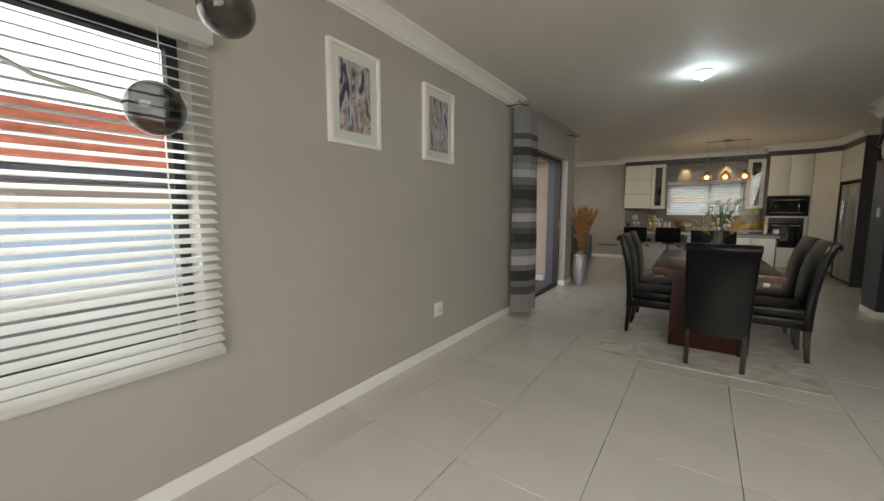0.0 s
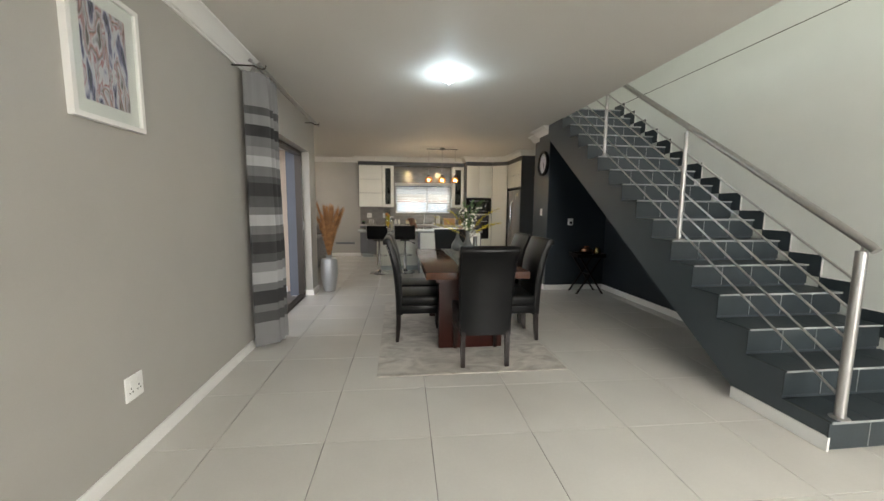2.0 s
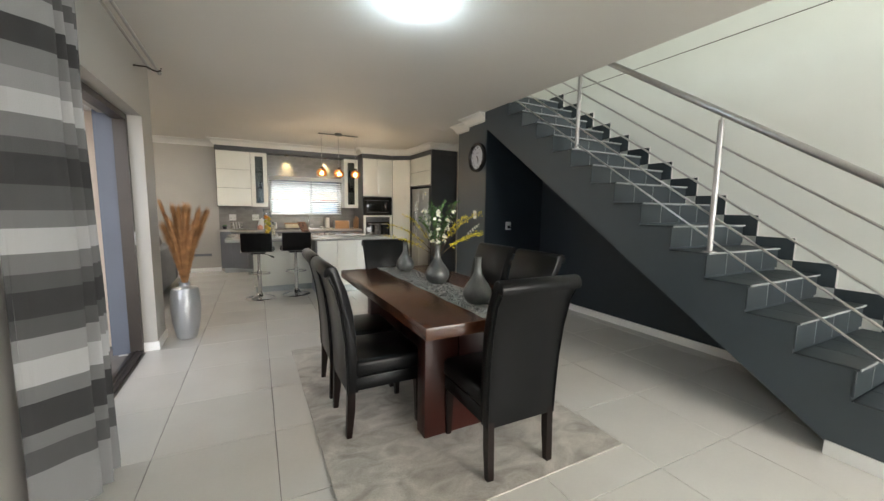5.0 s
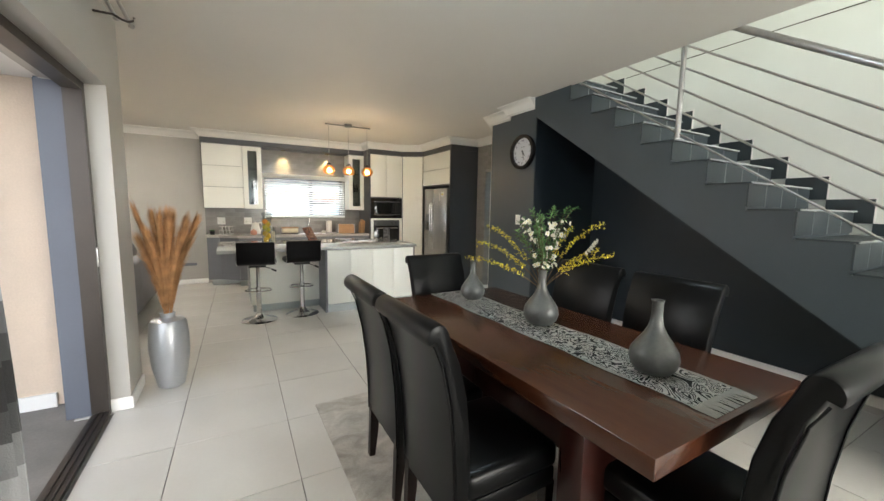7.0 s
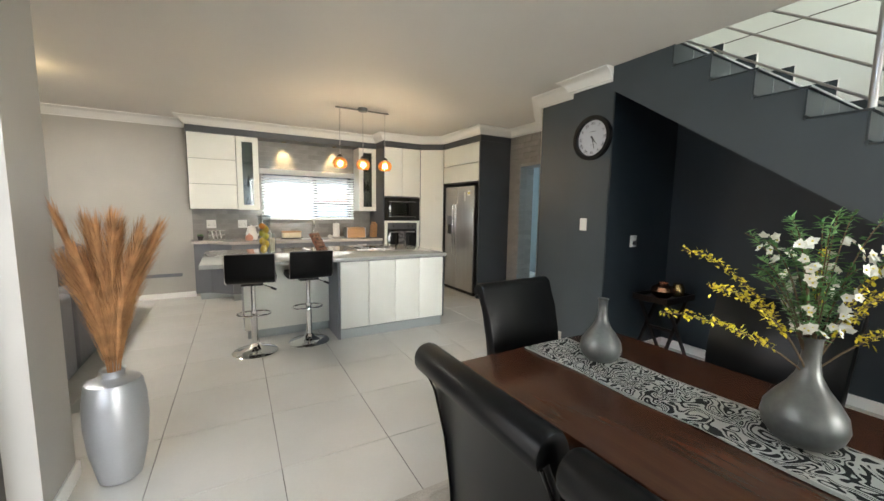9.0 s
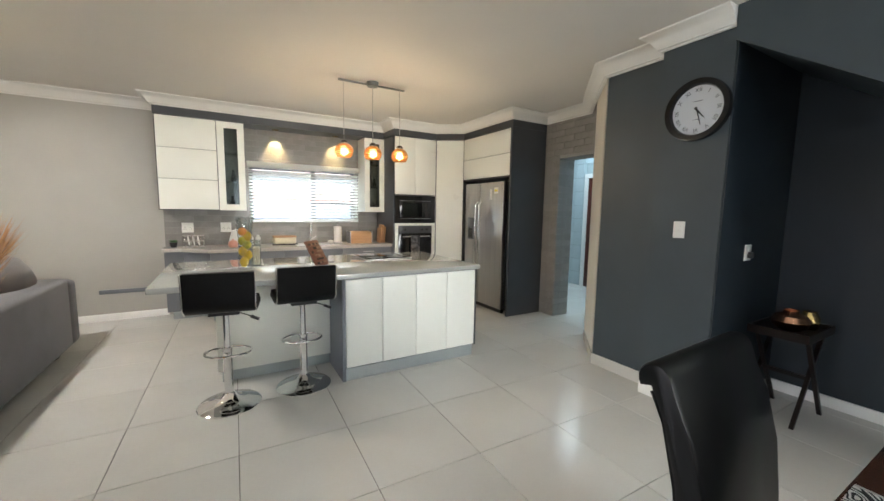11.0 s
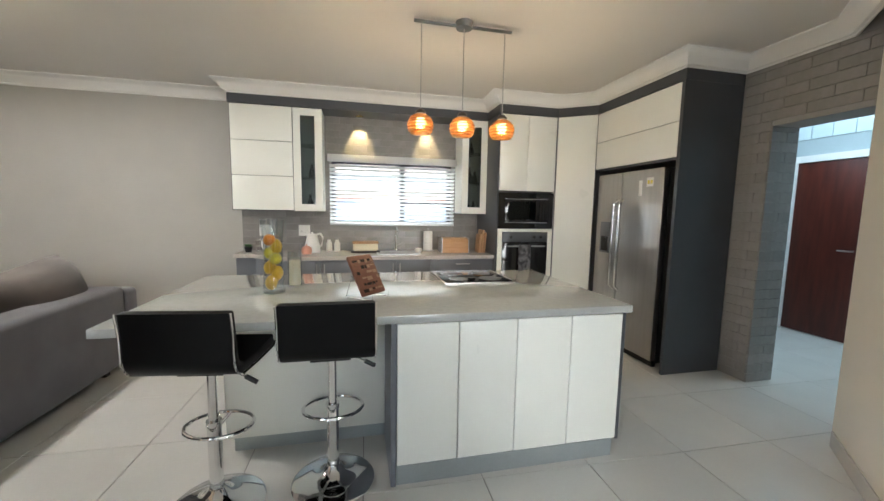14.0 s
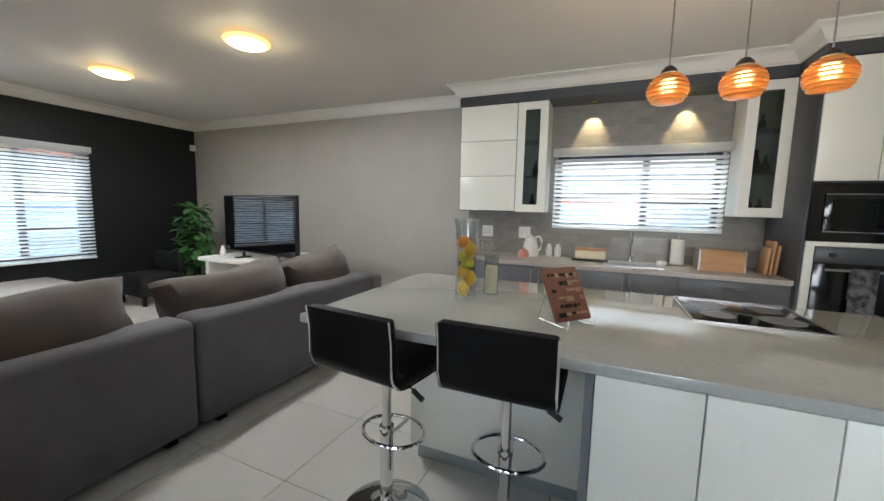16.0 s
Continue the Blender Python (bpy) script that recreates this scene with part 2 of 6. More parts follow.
M_PAPER = mat("printed_page", (0.13, 0.05, 0.03), 0.45, col2=(0.20, 0.09, 0.055), scale=14, bump=0.0)
M_PRINT = mat("faded_print", (0.30, 0.19, 0.13), 0.5, var=0.1, bump=0.0)
M_WAX = mat("cream_wax", (0.75, 0.68, 0.50), 0.5, var=0.03, bump=0.02)
M_LAMP_COOL = mat("lit_glass_cool", (0.72, 0.92, 1.0), 0.3, emit=2.6, var=0.02, bump=0.0)
M_LAMP_HOT = mat("lit_glass_yellow_white", (1.0, 0.86, 0.50), 0.3, emit=4.5, var=0.02, bump=0.0)
M_LAMP_WARM = mat("lit_glass_warm", (1.0, 0.62, 0.18), 0.3, emit=1.1, var=0.02, bump=0.0)
M_BULB = mat("lit_bulb", (1.0, 0.75, 0.42), 0.3, emit=20.0, var=0.0, bump=0.0)


def see_through(name, col, share):
    """Thin stuff that lets part of the light through: shade rings, blind slats."""
    m = mat(name, col, 0.35, var=0.02, bump=0.0)
    nt = m.node_tree
    tl = nt.nodes.new("ShaderNodeBsdfTranslucent")
    tl.inputs["Color"].default_value = (*col, 1)
    mx = nt.nodes.new("ShaderNodeMixShader")
    mx.inputs[0].default_value = share
    nt.links.new(nt.nodes["Principled BSDF"].outputs[0], mx.inputs[1])
    nt.links.new(tl.outputs[0], mx.inputs[2])
    nt.links.new(mx.outputs[0], nt.nodes["Material Output"].inputs["Surface"])
    return m


M_AMBER = see_through("amber_glass_rib", (0.42, 0.20, 0.05), 0.3)
M_SCREEN = mat("dark_screen", (0.004, 0.004, 0.006), 0.04, var=0.02, bump=0.0, ior=1.75)
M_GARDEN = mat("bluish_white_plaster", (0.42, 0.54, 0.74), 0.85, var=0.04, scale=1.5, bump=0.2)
M_NUMERAL = mat("grey_print", (0.06, 0.065, 0.08), 0.5, bump=0.0)
M_SLAT = see_through("white_blind_slat", (0.88, 0.88, 0.86), 0.6)


def glass(name, tint=(1, 1, 1), rough=0.0, gloss=0.045):
    m = bpy.data.materials.new(name)
    m.use_nodes = True
    nt = m.node_tree
    nt.nodes.remove(nt.nodes["Principled BSDF"])
    tr = nt.nodes.new("ShaderNodeBsdfTransparent")
    tr.inputs["Color"].default_value = (*tint, 1)
    gl = nt.nodes.new("ShaderNodeBsdfGlossy")
    gl.inputs["Roughness"].default_value = max(rough, 0.02)
    mx = nt.nodes.new("ShaderNodeMixShader")
    lw = nt.nodes.new("ShaderNodeLayerWeight")
    lw.inputs["Blend"].default_value = 0.5
    pw = nt.nodes.new("ShaderNodeMath")
    pw.operation = "POWER"
    pw.inputs[1].default_value = 3.5
    mr = nt.nodes.new("ShaderNodeMapRange")
    mr.inputs["To Min"].default_value, mr.inputs["To Max"].default_value = gloss, 0.55
    nt.links.new(lw.outputs["Facing"], pw.inputs[0])
    nt.links.new(pw.outputs[0], mr.inputs["Value"])
    nt.links.new(mr.outputs[0], mx.inputs[0])
    nt.links.new(tr.outputs[0], mx.inputs[1])
    nt.links.new(gl.outputs[0], mx.inputs[2])
    nt.links.new(mx.outputs[0], nt.nodes["Material Output"].inputs["Surface"])
    return m


M_GLASS = glass("clear_glass", (0.96, 0.98, 0.97))
M_GLASS_VASE = glass("thick_clear_glass", (0.93, 0.95, 0.95), gloss=0.11)
M_GLASS_DARK = glass("smoked_glass", (0.58, 0.62, 0.62))
M_GLASS_GLOBE = glass("smoked_globe_glass", (0.34, 0.34, 0.33))
M_GLASS_AMBER = glass("amber_glass", (1.0, 0.86, 0.58))


def runner_material():
    m = mat("patterned_runner", (0.02, 0.02, 0.02), 0.85, bump=0.15, fine=300)
    nt = m.node_tree
    b = nt.nodes["Principled BSDF"]
    co = nt.nodes.new("ShaderNodeTexCoord")
    n = nt.nodes.new("ShaderNodeTexNoise")
    n.inputs["Scale"].default_value, n.inputs["Distortion"].default_value, n.inputs["Detail"].default_value = 11.0, 1.6, 0.0
    nt.links.new(co.outputs["Object"], n.inputs["Vector"])
    k = nt.nodes.new("ShaderNodeMath")
    k.operation = "MULTIPLY"
    k.inputs[1].default_value = 8.5
    nt.links.new(n.outputs["Fac"], k.inputs[0])
    w = nt.nodes.new("ShaderNodeMath")
    w.operation = "PINGPONG"
    w.inputs[1].default_value = 0.5
    nt.links.new(k.outputs[0], w.inputs[0])
    r = nt.nodes.new("ShaderNodeValToRGB")
    el = r.color_ramp.elements
    el[0].position, el[0].color = 0.20, (0.015, 0.018, 0.018, 1)
    el[1].position, el[1].color = 0.25, (0.72, 0.72, 0.68, 1)
    nt.links.new(w.outputs[0], r.inputs[0])
    # plain woven border along both long edges
    sp = nt.nodes.new("ShaderNodeSeparateXYZ")
    nt.links.new(co.outputs["Object"], sp.inputs[0])
    ab = nt.nodes.new("ShaderNodeMath")
    ab.operation = "ABSOLUTE"
    nt.links.new(sp.outputs["X"], ab.inputs[0])
    gt = nt.nodes.new("ShaderNodeMath")
    gt.operation = "GREATER_THAN"
    gt.inputs[1].default_value = 0.122
    nt.links.new(ab.outputs[0], gt.inputs[0])
    mx = nt.nodes.new("ShaderNodeMix")
    mx.data_type = "RGBA"
    mx.inputs["B"].default_value = (0.50, 0.50, 0.47, 1)
    nt.links.new(gt.outputs[0], mx.inputs["Factor"])
    nt.links.new(r.outputs[0], mx.inputs["A"])
    nt.links.new(mx.outputs["Result"], b.inputs["Base Color"])
    return m


def art_material(name, seed):
    m = mat(name, (0.5, 0.5, 0.5), 0.4, bump=0.0)
    nt = m.node_tree
    b = nt.nodes["Principled BSDF"]
    co = nt.nodes.new("ShaderNodeTexCoord")
    mp = nt.nodes.new("ShaderNodeMapping")
    mp.inputs["Location"].default_value = (seed, seed * 2, seed)
    mp.inputs["Scale"].default_value = (1, 15, 4.2)
    nt.links.new(co.outputs["Object"], mp.inputs["Vector"])
    n = nt.nodes.new("ShaderNodeTexNoise")
    n.inputs["Scale"].default_value, n.inputs["Detail"].default_value, n.inputs["Distortion"].default_value = 1.0, 3.0, 0.5
    nt.links.new(mp.outputs[0], n.inputs["Vector"])
    r = nt.nodes.new("ShaderNodeValToRGB")
    el = r.color_ramp.elements
    el[0].position, el[0].color = 0.36, (0.02, 0.02, 0.05, 1)
    el[1].position, el[1].color = 0.66, (0.10, 0.08, 0.07, 1)
    for p, c in ((0.40, (0.16, 0.15, 0.28)), (0.43, (0.55, 0.53, 0.60)), (0.475, (0.62, 0.60, 0.62)), (0.50, (0.35, 0.08, 0.09)), (0.52, (0.60, 0.55, 0.60)), (0.555, (0.13, 0.10, 0.09)), (0.58, (0.48, 0.22, 0.20)), (0.61, (0.62, 0.61, 0.66))):
        e = el.new(p)
        e.color = (*c, 1)
    nt.links.new(n.outputs["Fac"], r.inputs[0])
    nt.links.new(r.outputs[0], b.inputs["Base Color"])
    return m


def curtain_material():
    m = mat("striped_curtain", (0.3, 0.3, 0.3), 0.8, bump=0.15, fine=300, sheen=0.2)
    nt = m.node_tree
    b = nt.nodes["Principled BSDF"]
    co = nt.nodes.new("ShaderNodeTexCoord")
    sp = nt.nodes.new("ShaderNodeSeparateXYZ")
    nt.links.new(co.outputs["Object"], sp.inputs[0])
    mr = nt.nodes.new("ShaderNodeMapRange")
    mr.inputs["From Max"].default_value = 2.5
    nt.links.new(sp.outputs["Z"], mr.inputs["Value"])
    r = nt.nodes.new("ShaderNodeValToRGB")
    r.color_ramp.interpolation = "CONSTANT"
    light, white, mid, dark, black = 0.19, 0.33, 0.125, 0.058, 0.024
    bands = ((0.0, light), (0.10, dark), (0.14, mid), (0.165, black), (0.215, mid), (0.245, white), (0.286, light), (0.324, dark), (0.352, black), (0.397, dark), (0.424, mid), (0.457, white),
             (0.495, mid), (0.521, dark), (0.562, black), (0.607, dark), (0.632, mid), (0.666, white), (0.70, light), (0.731, mid), (0.767, black), (0.808, light), (0.842, dark), (0.87, light))
    el = r.color_ramp.elements
    for i, (p, v) in enumerate(bands):
        e = el[0] if i == 0 else (el[1] if i == 1 else el.new(p))
        e.position = p
        e.color = (v, v, v * 1.0, 1)
    nt.links.new(mr.outputs[0], r.inputs[0])
    nt.links.new(r.outputs[0], b.inputs["Base Color"])
    return m


M_RUNNER = runner_material()
M_ART_A, M_ART_B = art_material("abstract_print_a", 1.3), art_material("abstract_print_b", 4.1)
M_CURTAIN = curtain_material()


# ---- mesh helpers ----
def box(bm, x0, x1, y0, y1, z0, z1):
    v = [bm.verts.new((x, y, z)) for z in (z0, z1) for x, y in ((x0, y0), (x1, y0), (x1, y1), (x0, y1))]
    for f in ((3, 2, 1, 0), (4, 5, 6, 7), (0, 1, 5, 4), (1, 2, 6, 5), (2, 3, 7, 6), (3, 0, 4, 7)):
        bm.faces.new([v[i] for i in f])
    return bm


def B(*boxes, bevel=0.0, seg=2):
    bm = bmesh.new()
    for b in boxes:
        box(bm, *b)
    if bevel:
        bmesh.ops.bevel(bm, geom=bm.edges[:], offset=bevel, segments=seg, profile=0.5, affect="EDGES", clamp_overlap=True)
    return bm


def prism(bm, poly, axis, a0, a1):
    """A closed polygon drawn out along an axis; poly holds the other two coordinates in order."""
    def at(p, a):
        return {"x": (a, p[0], p[1]), "y": (p[0], a, p[1]), "z": (p[0], p[1], a)}[axis]
    lo, hi = [bm.verts.new(at(p, a0)) for p in poly], [bm.verts.new(at(p, a1)) for p in poly]
    n = len(poly)
    bm.faces.new(lo[::-1]), bm.faces.new(hi)
    for i in range(n):
        bm.faces.new((lo[i], lo[(i + 1) % n], hi[(i + 1) % n], hi[i]))
    bmesh.ops.recalc_face_normals(bm, faces=bm.faces[:])
    return bm


def lathe(bm, prof, n=28, at=(0, 0, 0)):
    rings = []
    for r, z in prof:
        rings.append([bm.verts.new((at[0] + r * math.cos(2 * math.pi * i / n), at[1] + r * math.sin(2 * math.pi * i / n), at[2] + z)) for i in range(n)])
    for a, b in zip(rings, rings[1:]):
        for i in range(n):
            bm.faces.new((a[i], a[(i + 1) % n], b[(i + 1) % n], b[i]))
    if prof[0][0] > 1e-6:
        bm.faces.new(rings[0][::-1])
    if prof[-1][0] > 1e-6:
        bm.faces.new(rings[-1])
    bmesh.ops.remove_doubles(bm, verts=bm.verts[:], dist=1e-6)
    return bm


def tube(bm, pts, r, n=10, r1=None):
    pts = [Vector(p) for p in pts]
    rings = []
    for i, p in enumerate(pts):
        d = (pts[min(i + 1, len(pts) - 1)] - pts[max(i - 1, 0)]).normalized()
        u = d.cross(Vector((0, 0, 1)) if abs(d.z) < 0.95 else Vector((1, 0, 0))).normalized()
        w = d.cross(u)
        k = r if r1 is None else r + (r1 - r) * i / (len(pts) - 1)
        rings.append([bm.verts.new(p + k * (math.cos(2 * math.pi * j / n) * u + math.sin(2 * math.pi * j / n) * w)) for j in range(n)])
    for a, b in zip(rings, rings[1:]):
        for j in range(n):
            bm.faces.new((a[j], a[(j + 1) % n], b[(j + 1) % n], b[j]))
    bm.faces.new(rings[0][::-1]), bm.faces.new(rings[-1])
    bmesh.ops.recalc_face_normals(bm, faces=bm.faces[:])
    return bm


def sweep(line, prof):
    """A moulding along a plan line with mitred corners; prof holds (distance to the right of the line, height)."""
    bm = bmesh.new()
    pts = [Vector(p) for p in line]
    rings = []
    for i, p in enumerate(pts):
        ds = []
        if i > 0:
            ds.append((pts[i] - pts[i - 1]).normalized())
        if i < len(pts) - 1:
            ds.append((pts[i + 1] - pts[i]).normalized())
        ns = [Vector((d.y, -d.x)) for d in ds]
        n = sum(ns, Vector((0, 0))).normalized()
        n = n / max(0.3, n.dot(ns[0]))
        rings.append([bm.verts.new((p.x + n.x * o, p.y + n.y * o, z)) for o, z in prof])
    k = len(prof)
    for a, b in zip(rings, rings[1:]):
        for j in range(k):
            bm.faces.new((a[j], a[(j + 1) % k], b[(j + 1) % k], b[j]))
    bm.faces.new(rings[0][::-1]), bm.faces.new(rings[-1])
    bmesh.ops.recalc_face_normals(bm, faces=bm.faces[:])
    return bm


def mesh_of(name, bm, material, smooth=True):
    me = bpy.data.meshes.new(name)
    bm.to_mesh(me)
    bm.free()
    me.materials.append(material)
    if smooth:
        for p in me.polygons:
            p.use_smooth = True
        me.set_sharp_from_angle(angle=radians(38))
    return me


def part(name, bm, material, parent, label="", smooth=True):
    ob = new(name, mesh_of(name, bm, material, smooth))
    ob.parent = parent
    return tagged(ob, label)


def structure(name, bm, material, label, category=""):
    return tagged(new(name, mesh_of(name, bm, material)), label, category or name.split("_")[0], kind="structure")


def thing(name, place, label, category, group="", rz=0.0):
    ob = new(name)
    ob.empty_display_size = 0.1
    ob.matrix_basis = pose(*place, 0, 0, rz)
    return tagged(ob, label, category, group)


def solid(name, bm, material, label, category, group="", place=(0, 0, 0), rz=0.0):
    ob = new(name, mesh_of(name, bm, material))
    ob.matrix_basis = pose(*place, 0, 0, rz)
    return tagged(ob, label, category, group)


def arc(cx, cz, r, a0, a1, n=8):
    return [(cx + r * math.cos(radians(a0 + (a1 - a0) * i / n)), cz + r * math.sin(radians(a0 + (a1 - a0) * i / n))) for i in range(n + 1)]


# ---- the shell of the house ----
CEIL, SLAB, TOP = 2.61, 2.81, 5.2
XL, XR, YS, YN, XW = -1.64, 3.10, -2.6, 11.05, -6.05
T = 0.22

structure("floor", B((XW - T, 5.4, YS - T, YN + T, -0.12, -0.006)), M_GROUT, "grey cement bed and joints under the floor tiles")
structure("ceiling", B((XL - T, 2.08, YS - T, YN + T, CEIL, SLAB), (XW - T, XL - T, 6.68, YN + T, CEIL, SLAB), (2.08, 5.4, 6.43, YN + T, CEIL, SLAB)), M_CEIL, "smooth satin white painted ceiling with a stair opening")
structure("ceiling_upper", B((XL - T, XR + T, YS - T, 9.0, TOP, TOP + 0.1)), M_CEIL, "plain white ceiling above the stair void", "ceiling")
# west wall of the dining hall, with a window and the sliding door
structure("wall_west", B((XL - T, XL, YS - T, -0.62, 0, CEIL), (XL - T, XL, -0.62, 0.80, 0, 0.66), (XL - T, XL, -0.62, 0.80, 2.03, CEIL), (XL - T, XL, 0.80, 4.42, 0, CEIL)), M_WALL, "warm grey painted plaster wall", "wall")
structure("wall_west_door", B((XL - T, -1.557, 4.42, 6.405, 2.10, CEIL), (XL - T, -1.557, 6.405, 6.78, 0, CEIL)), M_WALL, "warm grey painted wall and pier beside the sliding door", "wall")
structure("wall_living_south", B((XW - T, XL - T, 6.68, 6.80, 0, CEIL)), M_PLASTER, "cream plastered outside wall beside the patio", "wall")
structure("wall_living_west", B((XW - T, XW, 6.58, 7.90, 0, CEIL), (XW - T, XW, 7.90, 9.60, 0, 0.62), (XW - T, XW, 7.90, 9.60, 2.0, CEIL), (XW - T, XW, 9.60, YN + T, 0, CEIL)), M_WALL_BLACK, "very dark painted accent wall", "wall")
structure("wall_north", B((XW, -0.33, YN, YN + T, 0, CEIL), (-0.33, 1.14, YN, YN + T, 0, 1.17), (-0.33, 1.14, YN, YN + T, 1.94, CEIL), (1.14, 5.4, YN, YN + T, 0, CEIL)), M_WALL, "warm grey painted wall behind the kitchen", "wall")
structure("wall_south", B((XL - T, -0.3, YS - T, YS, 0, TOP), (-0.3, 2.9, YS - T, YS, 0, 0.5), (-0.3, 2.9, YS - T, YS, 4.7, TOP), (2.9, XR + T, YS - T, YS, 0, TOP)), M_WALL, "plain painted wall with tall glazing", "wall")
structure("wall_stair", B((XR, XR + T, YS, 6.50, 2.90, TOP)), M_WALL_WHITE, "white painted wall above the stair", "wall")
structure("wall_stair_lower", B((XR, XR + T, YS, -1.8, 0, 2.893), (XR, XR + T, -1.8, 1.0, 0, 0.1), (XR, XR + T, -1.8, 1.0, 2.3, 2.893), (XR, XR + T, 1.0, 6.50, 0, 2.893)), M_WALL_WHITE, "white painted wall beside the stair", "wall")
structure("wall_upper_west", B((XL - T, XL, YS, 9.0, SLAB, TOP)), M_WALL_WHITE, "plain white upper wall", "wall")
structure("wall_upper_north", B((XL - T, XR + T, 9.0, 9.0 + T, SLAB, TOP), (XR, XR + T, 6.50, 9.0, SLAB, TOP)), M_WALL_WHITE, "plain white upper wall", "wall")
# block with the clock, and the splayed corner towards the scullery
bm = bmesh.new()
prism(bm, [(2.09, 6.50), (2.09, 6.94), (2.22, 6.94), (2.22, 7.47), (2.235, 7.485), (3.33, 7.485), (3.33, 6.50)], "z", 0, CEIL)
structure("wall_clock", bm, M_WALL_DARK, "charcoal painted wall block carrying the clock", "wall")
# thin liner over the block, with the niche's shade in its colour
structure("wall_niche", B((2.094, XR - 0.014, 6.488, 6.499, 0.0, 2.43)), M_WALL_SHADE, "charcoal back of the stair niche, darkened to carry its shade", "wall")
bm = bmesh.new()
prism(bm, [(2.226, 7.487), (2.74, 7.99), (3.33, 7.99), (3.33, 7.487)], "z", 0, CEIL)
structure("wall_splay", bm, M_CREAM, "cream glossy painted splayed wall corner", "wall")
structure("wall_scullery", B((3.065, 3.33, 7.99, 8.12, 0, CEIL), (3.065, 3.33, 8.12, 8.76, 2.04, CEIL), (3.065, 3.33, 8.76, YN, 0, CEIL)), M_SUBGROUT, "pale grout behind grey wall tiles", "wall")
structure("wall_scullery_east", B((5.12, 5.34, 7.3, YN, 0, CEIL), (3.33, 5.12, 7.2, 7.42, 0, CEIL)), M_TILE_BED, "pale tiled scullery wall", "wall")
# under the stair: facing of the far wall, its colour darkened for shade
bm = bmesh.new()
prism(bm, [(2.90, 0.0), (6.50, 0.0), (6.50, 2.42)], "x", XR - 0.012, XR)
structure("wall_under_stair", bm, M_WALL_SHADE, "charcoal wall under the stair, shade put into its colour", "wall")

CORN = [(0, CEIL), (0.115, CEIL), (0.115, CEIL - 0.012), (0.085, CEIL - 0.025), (0.060, CEIL - 0.05), (0.035, CEIL - 0.085), (0.028, CEIL - 0.098), (0.012, CEIL - 0.102), (0.012, CEIL - 0.115), (0, CEIL - 0.115)]
structure("cornice_kitchen", sweep([(XW, 6.78), (XW, YN), (-1.30, YN), (-1.30, 10.70), (1.46, 10.70), (1.46, 10.32), (2.15, 10.32), (2.48, 10.08), (2.48, 8.995), (3.06, 8.995), (3.06, 8.30), (2.73, 7.99), (2.21, 7.475), (2.21, 6.945), (2.085, 6.945), (2.085, 6.50)], CORN), M_CORN, "white moulded plaster cornice", "cornice")
structure("cornice_dining", sweep([(XL, YS), (XL, 4.415)], CORN), M_CORN, "white moulded plaster cornice along the grey wall", "cornice")
SK = [(0, 0), (0.014, 0), (0.014, 0.072), (0.008, 0.08), (0, 0.08)]
for nm, line in (("skirting_west", [(XL, YS), (XL, 4.42)]), ("skirting_pier", [(-1.80, 6.405), (-1.557, 6.405), (-1.557, 6.78), (-1.86, 6.78)]), ("skirting_north", [(XW, 6.78), (XW, YN), (-1.29, YN)]),
                 ("skirting_clock", [(2.09, 6.94), (2.09, 6.487), (3.085, 6.487), (3.085, 2.95)]), ("skirting_stair", [(2.06, 2.98), (2.06, 2.372)])):
    structure(nm, sweep(line, SK), M_SKIRT, "white painted timber skirting board", "skirting")
structure("skirting_tile", sweep([(2.72, 7.97), (2.22, 7.475), (2.22, 6.945)], [(0, 0), (0.01, 0), (0.01, 0.095), (0, 0.095)]), M_TILE, "grey tile skirting at the splayed corner", "skirting")
structure("trim_stair_wall", B((XR - 0.002, XR + 0.1, YS, 6.43, 2.893, 2.90)), M_FRAME, "thin dark joint line along the stair wall", "trim")

# ---- outdoors ----
structure("ground", B((-400, 400, -400, 400, -0.4, -0.15)), M_GROUND, "pale concrete paving and bare ground around the house")
structure("patio_floor", B((-6.0, XL - T, 2.5, 6.68, -0.15, -0.03)), M_PATIO, "speckled stone patio paving")
structure("patio_soffit", B((-4.6, XL - T, 6.1, 6.68, 2.15, 2.25)), M_CORN, "white patio soffit board", "ceiling")
structure("patio_skirting", B((-5.0, -2.0, 6.66, 6.68, -0.03, 0.09)), M_SKIRT, "white outside skirting", "skirting")
solid("patio_column", B((-1.94, XL - T - 0.005, 6.60, 6.675, -0.03, 2.149), (XL - T - 0.02, -1.752, 6.39, 6.4035, 0.0, 2.09)), M_COLUMN, "grey painted patio column beside the sliding door", "column")


def neighbour(place, rz, length, fascia, roof, label):
    h = thing("neighbour_house", place, label, "house", rz=rz)
    part("wall", B((-length / 2, length / 2, 0, 8, 0, 2.2)), M_PLASTER, h)
    part("fascia", B((-length / 2 - 0.4, length / 2 + 0.4, -0.5, 8.5, 2.2, 2.75)), fascia, h)
    r = bmesh.new()
    prism(r, [(-0.7, 2.75), (4, 5.2), (8.7, 2.75)], "x", -length / 2 - 0.5, length / 2 + 0.5)
    part("roof", r, roof, h)


neighbour((-15, 3, -0.15), 90, 22, M_NAVY_FASCIA, M_ROOF, "single-storey cream house with navy fascia and red tiled roof")
neighbour((0, 21, -0.15), 0, 18, M_FASCIA, M_ROOF_PALE, "single-storey cream house with pale fascia and pale pink roof")
# glowing ring added to whiten the low sky and brighten patio and windows
sky_ring = bmesh.new()
lathe(sky_ring, [(75.0, 0.0), (75.0, 42.0), (75.4, 42.0), (75.4, 0.0), (75.0, 0.0)], 72, (0, 4, -0.2))
